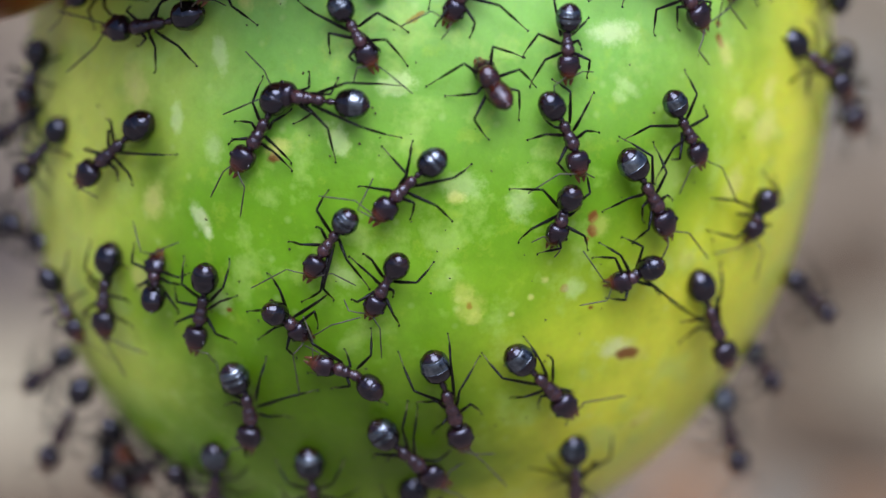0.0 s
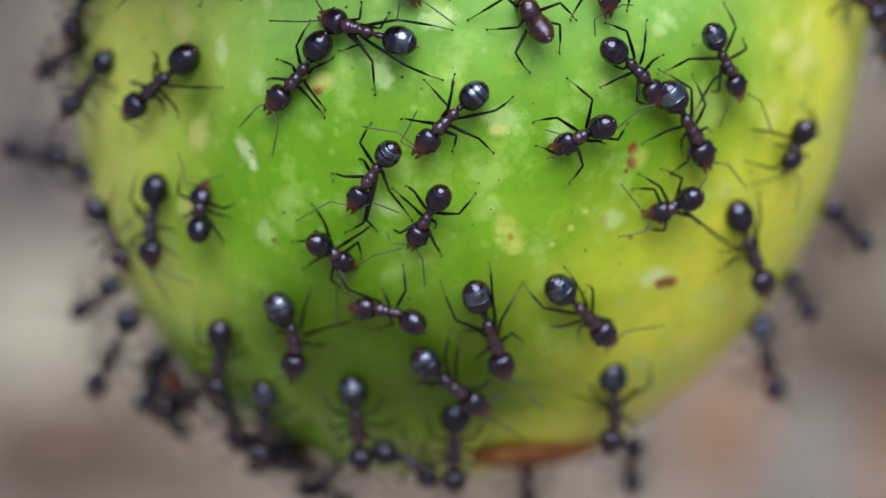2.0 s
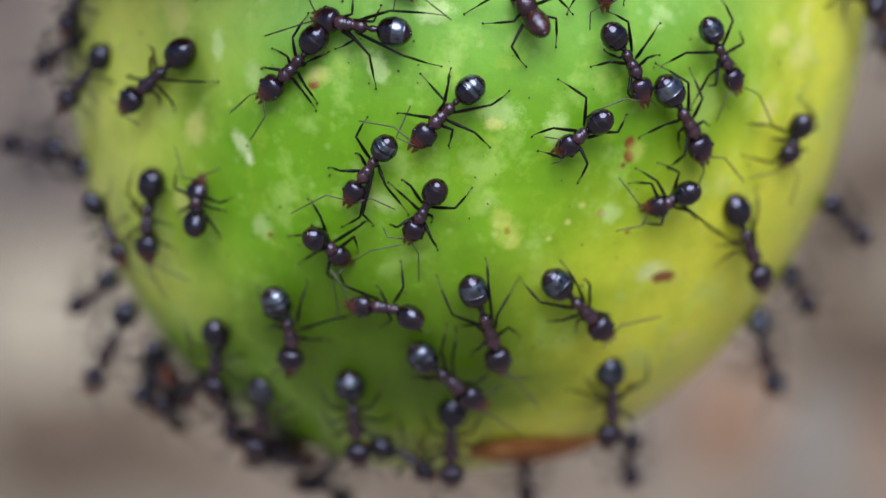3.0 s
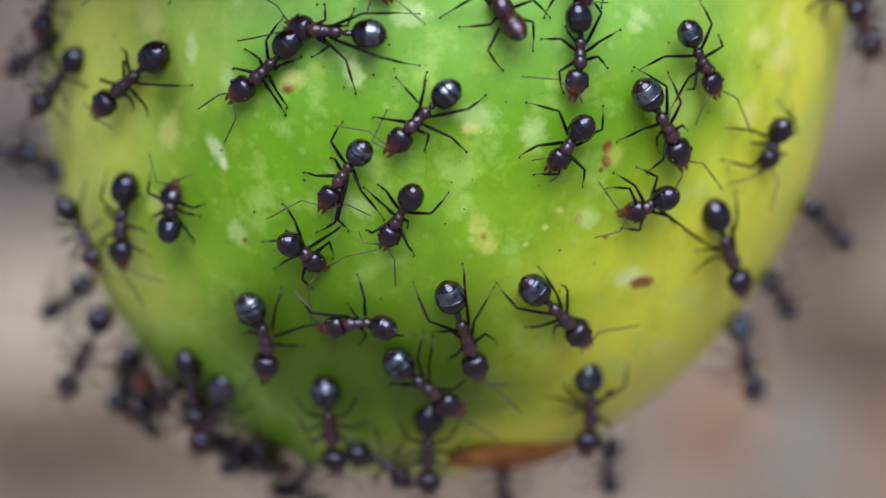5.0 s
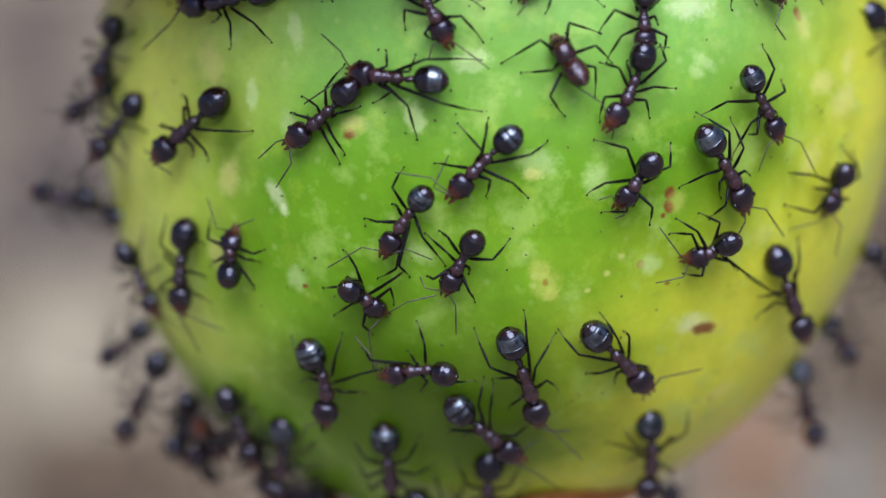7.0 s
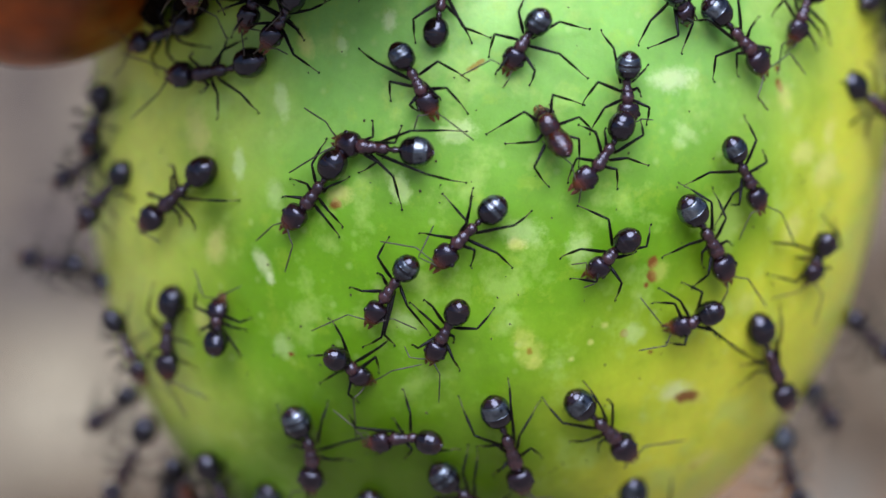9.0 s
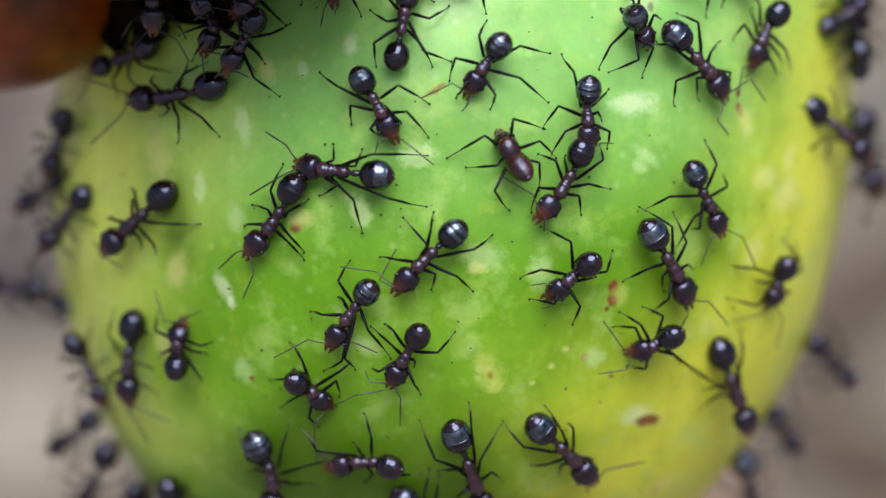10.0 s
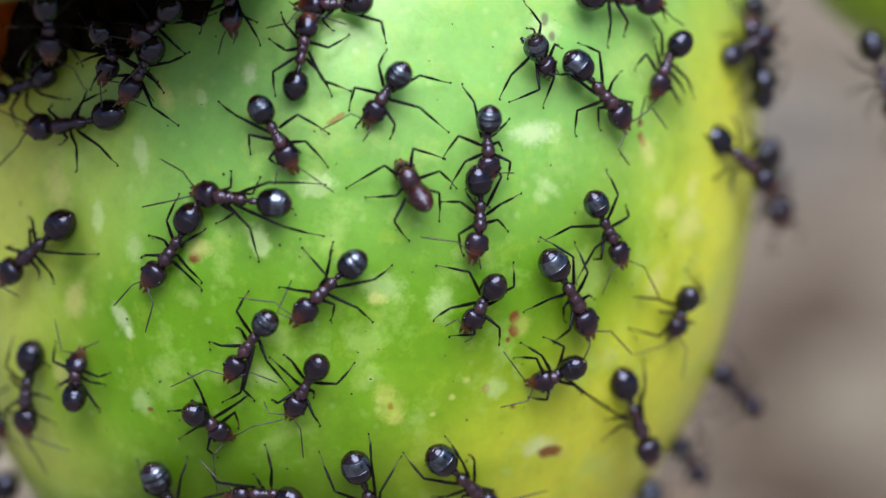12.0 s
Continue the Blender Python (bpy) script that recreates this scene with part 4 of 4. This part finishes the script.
ant((9.96, -9.16, -10.22, -110.9, 29.1, -164.9), (0.03, 1.34), (0.03, -1.65),
    [(-0.62, -1.28, -1.08, -1.91), (0.77, -0.86, 1.58, -2.19), (0.7, -0.7, 1.18, -0.72), (0.71, -0.34, 1.44, 0.13), (-0.26, -0.63, -0.56, 0.24), (-0.27, -0.99, -0.83, -0.52)],
    [(-0.4, 1.62, -1.69, 2.45), (0.33, 1.56, 0.47, 1.98)])
ant((3.94, -11.88, -12.43, -128.9, 40, 169.4), (0.04, 0.98), (0.04, -1.73),
    [(0.87, -1.82, 0.87, -2.65), (-0.45, -1.21, -0.57, -2.09), (0.81, -0.57, 1.3, -0.43), (0.39, -0.11, 0.84, 0.76), (-0.8, -0.99, -0.7, -0.84), (-0.46, 0.48, -0.38, 1.29)],
    [(-0.54, 1.28, -1.74, 2.41), (0.25, 1.33, 0.52, 1.81)], band=True)
ant((0.63, -12.24, -13.12, -125, 16.5, 174.7), (0.05, 1.23), (0.05, -1.92),
    [(1.0, -1.4, 1.15, -2.52), (-0.55, -2.29, -0.67, -2.68), (-0.46, -0.81, -1.47, -1.44), (0.4, -0.67, 1.16, -0.32), (-0.68, -0.15, -0.87, 0.95), (0.5, 0.37, 0.97, 1.13)],
    [(-0.45, 2.5, -0.83, 3.97), (-0.17, 2.0, -0.82, 2.53)], band=True)
ant((-6.21, -11.06, -13.16, -117.6, 1.4, 161.5), (0.33, 1.15), (0.33, -1.26),
    [(-0.69, -1.36, -0.83, -1.87), (-1.47, -0.56, -2.49, -0.49), (-0.67, 0.23, -1.1, 0.63), (0.49, -0.36, 1.31, 0.26), (0.5, 1.71, 1.05, 2.6)],
    [(1.04, 1.54, 1.6, 2.41), (0.02, 1.31, -0.16, 1.33)], band=True)
ant((-2.94, -12.59, -12.44, -171.4, -56.5, -109.9), (-0.13, 0.90), (-0.13, -0.92),
    [(1.13, -0.48, 1.62, -0.16), (0.34, -0.01, 0.49, 0.39), (-0.47, -1.05, -1.02, -1.74), (-0.32, 0.54, -1.0, 1.22), (-0.4, -0.26, -1.21, 0.24), (0.72, 1.53, 0.64, 1.98)],
    [(0.77, 1.53, 1.35, 2.13), (0.38, 1.11, 0.24, 1.67)],
    rows=[(0, -2.86, -12.97, -11.83, 143.8, -50.9, -55.9), (1.5, -2.98, -12.79, -12.12, 156.5, -55.0, -71.9), (2.5, -2.9, -12.77, -12.16, 160.0, -55.8, -75.7), (4.5, -3.02, -12.56, -12.48, -179.4, -56.8, -100.8), (5.5, -3.05, -12.49, -12.57, -171.2, -57.6, -109.9), (12, -3.04, -12.49, -12.57, -176.9, -57.9, -103.1)])
ant((-0.78, -10.85, -14.92, -132.5, 35.5, 152.7), (-0.09, 1.13), (-0.09, -1.46),
    [(-0.84, -1.3, -1.56, -1.76), (-0.87, -0.76, -1.63, -1.35), (0.57, -1.13, 1.18, -0.65), (0.14, -0.71, 0.91, -0.21), (0.49, 1.38, 1.36, 2.0)],
    [(-0.72, 1.27, -1.17, 1.53), (-0.18, 2.14, -0.19, 3.6)], band=True)
ant((-0.75, -7.81, -17.38, -121.9, 0.4, -179.2), (-0.06, 1.42), (-0.06, -1.47),
    [],
    [])
ant((5.23, -7.63, -15.93, -118.3, 6.6, -169.7), (0.21, 1.38), (0.21, -1.44),
    [(1.26, -0.96, 1.82, -0.9), (0.51, -0.29, 0.96, 0.5), (-1.11, -1.02, -1.3, -1.66), (-0.54, -0.98, -1.04, 0.01)],
    [(-0.09, 2.22, -0.53, 3.31), (0.99, 1.8, 1.39, 2.43)], band=True)
ant((-4.2, -8.69, -16.39, -121, 0.5, 172.2), (0.01, 1.58), (0.01, -1.48),
    [],
    [], band=True)
ant((-8.18, -6.77, -15.94, -119.9, -24.9, 177.9), (0.16, 1.49), (0.16, -1.29),
    [],
    [(-0.48, -0.76, -0.35, -0.35), (0.56, 2.05, 0.71, 2.78)],
    rows=[(0, -7.76, -6.94, -16.1, -118.0, -12.8, 172.1), (1.5, -7.66, -6.65, -16.33, -117.9, -11.7, 172.3), (2.5, -7.57, -6.3, -16.59, -118.9, -11.6, 172.7), (4.5, -8.36, -6.14, -16.21, -118.8, -22.8, 177.0), (5.5, -8.48, -6.1, -16.15, -119.2, -24.8, 177.9), (6.5, -8.1, -6.57, -16.12, -117.5, -13.9, 172.2), (12, -8.1, -6.57, -16.12, -117.5, -13.9, 172.2)], band=True)
ant((-10.62, -3.37, -15.75, -127.9, -48.4, -168.6), (0.23, 1.45), (0.23, -1.40),
    [],
    [])
ant((-11.35, -3.47, -15, -114, 22.1, 149.9), (0.00, 1.03), (0.00, -1.03),
    [],
    [])
ant((-11.09, -11.27, -4.4, -99.8, -54.9, 158.5), (-0.02, 1.22), (-0.02, -1.61),
    [(0.57, -0.57, 0.56, -0.22), (0.73, -0.86, 1.27, -0.26), (-1.01, -1.32, -1.74, -2.25), (-0.72, 0.0, -0.73, 0.66), (-1.12, -0.37, -1.3, 0.12)],
    [(-0.2, 1.73, -0.84, 1.55), (0.33, 1.78, 0.6, 1.98)])
ant((-14.13, -7.42, -4.06, -97.3, -47.3, 157.1), (-0.09, 1.10), (-0.09, -1.19),
    [(-0.9, -0.94, -1.51, -1.03), (-0.64, 0.07, -0.85, 0.48)],
    [(-0.21, 2.32, -0.75, 3.49), (-0.19, 1.74, -0.25, 2.28)])
ant((-15.42, -4.62, -2.93, -98.1, -60.5, 160.1), (0.05, 0.90), (0.05, -0.95),
    [],
    [])
ant((-15.49, -2.81, -6.78, 114.9, -71, -50.7), (-0.09, 1.07), (-0.09, -1.01),
    [],
    [])
ant((-11.58, -9.31, -9.24, -103.6, -12.8, 156.5), (-0.16, 1.08), (-0.16, -1.37),
    [(-0.7, -1.44, -0.99, -1.18), (-0.92, -0.11, -1.02, 0.13), (0.55, -0.52, 1.2, 0.11)],
    [(-1.24, 1.65, -1.95, 1.87), (-0.67, 2.0, -1.04, 2.91)])
ant((-9.53, -11.43, -8.75, 105, -0.3, -27.7), (0.05, 0.50), (0.05, -0.62),
    [(1.17, 0.11, 1.32, 0.13), (0.79, -0.09, 1.01, -0.34), (0.45, -1.32, 0.05, -1.71), (-0.28, -0.08, -1.42, -0.56), (0.88, -0.91, 0.47, -1.36), (-0.53, -0.18, -1.26, -0.36)],
    [(-0.26, 1.01, -0.68, 2.07), (0.07, 0.91, 1.13, 1.27)])
ant((-13.39, -6.48, -9.58, -103.3, 20, 148.6), (-0.05, 1.05), (-0.05, -1.01),
    [],
    [])
ant((-14.51, -2.32, -12.16, -118, -54.5, 179.2), (0.11, 0.93), (0.11, -1.12),
    [],
    [])
ant((-13.93, -2.35, -14.1, -113.6, -32.7, 171.7), (-0.02, 1.60), (-0.02, -1.74),
    [],
    [])
ant((11.34, -2.08, -14.31, -114, 22.6, -168.9), (-0.09, 1.52), (-0.09, -1.41),
    [],
    [], band=True)
ant((12.69, -2.1, -11.82, -114.5, 41.8, -173), (0.09, 0.90), (0.09, -0.90),
    [],
    [], band=True)
ant((14.49, -2.4, -9.22, -113.4, 50.7, -173.2), (-0.00, 1.13), (-0.00, -1.11),
    [],
    [])
ant((14.1, -7.4, -0.71, -100.7, 57.6, -161.6), (0.16, 1.25), (0.16, -1.44),
    [(0.51, -2.21, 0.48, -2.34), (-0.75, -1.11, -1.0, -1.29), (1.02, -0.77, 1.9, -0.93), (0.82, -0.29, 1.18, 0.52)],
    [(-0.17, 1.92, -0.59, 2.73), (0.57, 2.13, 0.82, 2.72)])
ant((15.79, -2.59, -1.24, -97.4, 20.8, -155.3), (0.07, 1.21), (0.07, -1.18),
    [],
    [])
ant((-2.24, -6.83, -17.88, -135.2, 43.1, 143.8), (0.25, 0.95), (0.25, -1.10),
    [],
    [])
ant((-5.53, -1.87, -18.87, -127.5, -31.8, -158.9), (0.21, 1.03), (0.21, -1.21),
    [],
    [])
ant((2.13, -1.92, -19.19, -120.9, 4.3, 179.7), (-0.06, 0.96), (-0.06, -1.08),
    [],
    [])
ant((-7.82, -3.84, -17.52, 173.9, -61.4, -94.6), (-0.06, 0.78), (-0.06, -0.88),
    [],
    [])
ant((6.17, -1.95, -18.54, -120.3, 4, -177.1), (-0.11, 0.82), (-0.11, -1.06),
    [],
    [])
ant((-2.49, -15.69, -0.82, -90.6, 28.6, 170.9), (0.04, 0.76), (0.04, -1.05),
    [(0.85, -1.26, 1.27, -2.14), (0.78, -0.5, 1.15, -0.02), (-0.97, -0.28, -1.51, 0.67), (-0.79, 0.64, -0.94, 1.64), (0.57, 0.53, 0.5, 0.72), (-0.4, 0.75, -0.36, 0.77)],
    [(-0.28, 1.54, -0.72, 2.58), (0.51, 0.99, 0.89, 1.31)], band=True)
ant((-1.7, -15.73, 2.08, 86.2, 9.9, -7.3), (0.02, 0.84), (0.02, -1.25),
    [(-0.48, -0.16, -1.25, 0.25), (-0.78, -0.95, -0.69, -1.62), (0.93, -0.97, 1.79, -1.03), (0.91, 0.16, 1.38, 0.83), (0.79, -0.74, 1.2, -1.32)],
    [(0.12, 1.23, 1.31, 1.05), (-0.28, 1.26, -0.75, 1.6)])
ant((0.95, -15.86, 0.56, -89.4, -33.5, -177), (-0.05, 0.66), (-0.05, -0.79),
    [(0.69, -0.71, 0.77, -1.4), (-0.63, -1.19, -1.63, -1.7), (-1.22, -0.29, -2.5, -0.27), (0.94, 0.36, 0.69, 1.01), (-0.86, 0.64, -0.98, 1.04), (0.16, 1.22, 0.18, 1.36)],
    [(0.56, 1.13, 1.14, 2.12), (-0.28, 1.37, -0.26, 1.66)], band=True)
ant((6.11, -14.67, 1.98, -87.4, 46, -156), (-0.02, 0.45), (-0.02, -0.43),
    [(0.98, -1.18, 1.84, -1.08), (1.34, -0.41, 1.91, 0.05), (0.93, 0.66, 1.73, 0.35), (0.17, 0.77, 0.94, 1.37), (-0.65, 0.01, -1.08, 0.45), (-0.42, -0.89, -0.6, -0.93)],
    [(0.1, 0.68, 0.11, 0.91), (-0.09, 0.59, -0.19, 0.93)], band=True)
ant((8.43, -13.49, 0.83, -91.6, 48.8, -151.1), (0.07, 0.90), (0.07, -1.59),
    [(-0.76, -1.37, -0.82, -1.87), (-0.41, -0.26, -1.4, 0.09), (1.4, -0.71, 1.67, 0.19), (0.67, -0.1, 0.81, 0.8), (0.71, -1.79, 0.65, -1.82), (-0.49, 0.8, -0.55, 1.34)],
    [(1.12, 1.52, 0.98, 2.37), (-0.96, 1.55, -1.06, 2.71)], band=True)
ant((10.64, -11.86, 2.13, -91.4, -23.6, -150.2), (-0.13, 0.71), (-0.13, -0.90),
    [(0.64, -0.2, 0.51, -0.85), (1.03, 0.11, 0.93, 0.65), (-1.19, -0.75, -1.52, -0.38), (-0.94, 0.1, -2.27, 0.07), (-0.76, 0.41, -1.7, 0.14), (-0.69, 0.85, -1.62, 0.63)],
    [(0.43, 1.5, 0.01, 2.45), (0.02, 1.47, -0.01, 1.67)])
ant((14.35, -7.1, 3.5, 96.1, 61, 32.2), (-0.05, 0.89), (-0.05, -0.98),
    [],
    [(-0.04, 1.37, 0.39, 1.81), (-0.29, 1.35, -0.38, 1.91)])
ant((-9.68, -12.62, -0.18, -85.8, -84.5, 146.9), (0.14, 1.20), (0.14, -1.75),
    [(-0.93, -1.46, -1.6, -1.75), (-0.78, -0.45, -1.54, 0.11), (-0.43, -0.07, -0.47, 0.84), (0.74, -0.89, 1.27, -0.56)],
    [(-0.41, 2.06, -1.12, 3.61), (0.76, 2.46, 1.32, 3.81)])
ant((-7.27, -14.57, 1.6, -98.3, -29.1, -171.1), (0.00, 0.78), (0.00, -0.78),
    [(-0.95, 0.89, -2.02, 1.0), (-0.6, 0.09, -1.05, 0.29)],
    [(0.14, 1.3, 0.21, 1.56), (-0.36, 1.01, -0.78, 0.99)])
ant((-10.11, -16.76, 2.84, -98.3, 4.4, -173.7), (0.05, 0.75), (0.05, -0.56),
    [],
    [])
ant((-11.43, -10.94, 1.46, -87.4, -75.5, 149.9), (-0.02, 1.14), (-0.02, -0.99),
    [],
    [])
ant((-4.12, -15.04, 4, -81.6, 2, 164.1), (-0.12, 0.90), (-0.12, -0.99),
    [(-0.8, 1.11, -0.97, 1.71), (-0.6, 0.9, -0.86, 0.91)],
    [(0.12, 1.61, 0.35, 2.06), (-0.37, 1.45, -0.14, 1.7)])
ant((-0.68, -15.68, 3.58, 2, -83.3, 84.7), (0.00, 0.76), (0.00, -0.85),
    [(-0.68, -1.63, -1.18, -1.75), (-0.59, 0.35, -0.79, 0.02)],
    [])
ant((8.81, -13.08, 4.37, 0.5, 85.6, -61.2), (0.15, 1.41), (0.15, -1.18),
    [(0.72, -1.58, 0.96, -1.37), (1.04, -0.44, 1.77, -0.13), (0.98, 0.27, 1.32, 0.6), (0.38, 1.73, 0.56, 2.73)],
    [])
ant((14.7, -6.41, 3.18, 93.6, -13.1, 26.3), (0.02, 1.06), (0.02, -0.97),
    [],
    [])
ant((-8.18, -14.15, 2.34, -97.8, 9, -175.8), (0.39, 0.63), (0.39, -0.64),
    [],
    [])
ant((-6.75, -15.14, 3.08, -102.2, -46.9, -166.5), (0.04, 0.61), (0.04, -0.68),
    [],
    [])
ant((-7.7, -12.35, -9.58, -110.9, -19.8, 160.8), (0.03, 1.16), (0.03, -1.20),
    [(-0.77, -1.2, -0.47, -1.93), (-0.75, -0.65, -1.03, -0.72)],
    [(-0.63, 1.53, -0.66, 2.01), (0.15, 1.61, 0.35, 1.5)],
    rows=[(0, -7.8, -12.22, -9.74, -110.6, -19.7, 161.6), (0.5, -7.87, -12.14, -9.83, -111.0, -20.8, 161.9), (0.8, -8.62, -11.15, -10.85, -112.2, -23.3, 163.8), (1.1, -9.11, -9.25, -13.03, -113.5, -17.8, 165.8), (1.5, -9.17, -8.22, -14.06, -114.1, -14.5, 166.6), (2.5, -9.22, -8.01, -14.21, -114.5, -13.2, 165.8), (5.5, -9.39, -6.26, -15.39, -114.9, -0.3, 161.9), (7, -9.7, -6.51, -14.96, -113.9, 9.6, 156.9), (9, -9.94, -6.15, -14.98, -114.2, 9.2, 156.3), (12, -9.94, -6.15, -14.98, -114.2, 9.2, 156.3)])
ant((19.85, -5.99, 2.45, -97.4, 18.8, 166.2), (-0.02, 1.20), (-0.02, -1.32),
    [],
    [])
ant((-16.65, -2.81, -6.61, 140.6, -80, -76.6), (0.21, 1.25), (0.21, -1.05),
    [],
    [])
ant((14.9, -5.98, 2.79, 93.8, -9.9, 27.4), (-0.14, 0.95), (-0.14, -1.05),
    [],
    [])
ant((15.16, -5.1, 4.49, -92.7, 17.1, -153.4), (0.37, 0.84), (0.37, -0.81),
    [],
    [])
ant((-14.5, -6.85, -1.24, -92.7, -25.1, 153.7), (-0.05, 0.88), (-0.05, -0.92),
    [],
    [])
ant((-9.07, -4.61, -16.5, -115.9, 5.3, 162.2), (0.07, 0.93), (0.07, -0.86),
    [],
    [])
ant((-11.81, -1.97, -15.29, 117.1, -33.3, -35.8), (0.01, 0.73), (0.01, -0.90),
    [],
    [])
ant((-7.46, -3.26, -17.86, 155.6, 57.8, 51.8), (0.13, 0.78), (0.13, -0.77),
    [],
    [])
ant((15.77, -2.64, -1.12, -97.2, 23.2, -155), (-0.19, 1.37), (-0.19, -1.15),
    [],
    [])
ant((-11.54, -3.81, -15.06, 174.9, 48.8, 13.0), (0.00, 1.23), (0.00, -1.37),
    [],
    [])
ant((-11.69, -1.95, -16.36, -136.2, -10.1, 110.8), (0.00, 0.88), (0.00, -0.97),
    [],
    [])
ant((-6.89, -2.75, -18.03, -174.1, 23.6, 40.1), (0.00, 1.23), (0.00, -1.37),
    [],
    [])
ant((-6.94, -3.62, -18.03, -170.8, -24.6, -169.5), (0.00, 1.23), (0.00, -1.37),
    [],
    [])
ant((-5.67, -1.84, -19.38, 164.0, -3.6, -80.1), (0.00, 0.81), (0.00, -0.89),
    [],
    [])



def motions():
    sway = random.Random(11)
    roving = {root for root, _, _ in WALKS}
    for ob, base in FEELERS:
        most = 11 if ob.parent.parent in roving else 3.5
        rows, t = [], 0.0
        while t < 12.0:
            rows.append((t, Matrix.Translation(base) @ pose(0, 0, 0, sway.uniform(-most, most) * 0.6, 0, sway.uniform(-most, most))))
            t += sway.uniform(0.5, 0.9)
        rows.append((12.0, rows[-1][1]))
        walk(ob, rows)
    for root, rows, legs in WALKS:
        if rows[-1][0] < 12:
            rows = rows + [(12.0, rows[-1][1])]
        walk(root, rows)
        # the legs step while the ant shifts its place or turns
        for ob, coxa, side, rank in legs:
            steps, beat = [(0.0, Matrix.Translation(coxa))], (rank + (side > 0)) % 2
            for (t0, a), (t1, b) in zip(rows, rows[1:]):
                gone = (a.translation - b.translation).length / MM + 0.03 * math.degrees(a.to_quaternion().rotation_difference(b.to_quaternion()).angle)
                count = min(max(int(gone / 0.8), 0), int((t1 - t0) / 0.15))
                for k in range(count):
                    beat = 1 - beat
                    steps.append((t0 + (t1 - t0) * (k + 0.5) / count, Matrix.Translation(coxa) @ pose(0, 0, 0, 0, side * -7 * beat, side * (12 if beat else -10))))
                steps.append((t1, Matrix.Translation(coxa)))
            walk(ob, steps)


motions()
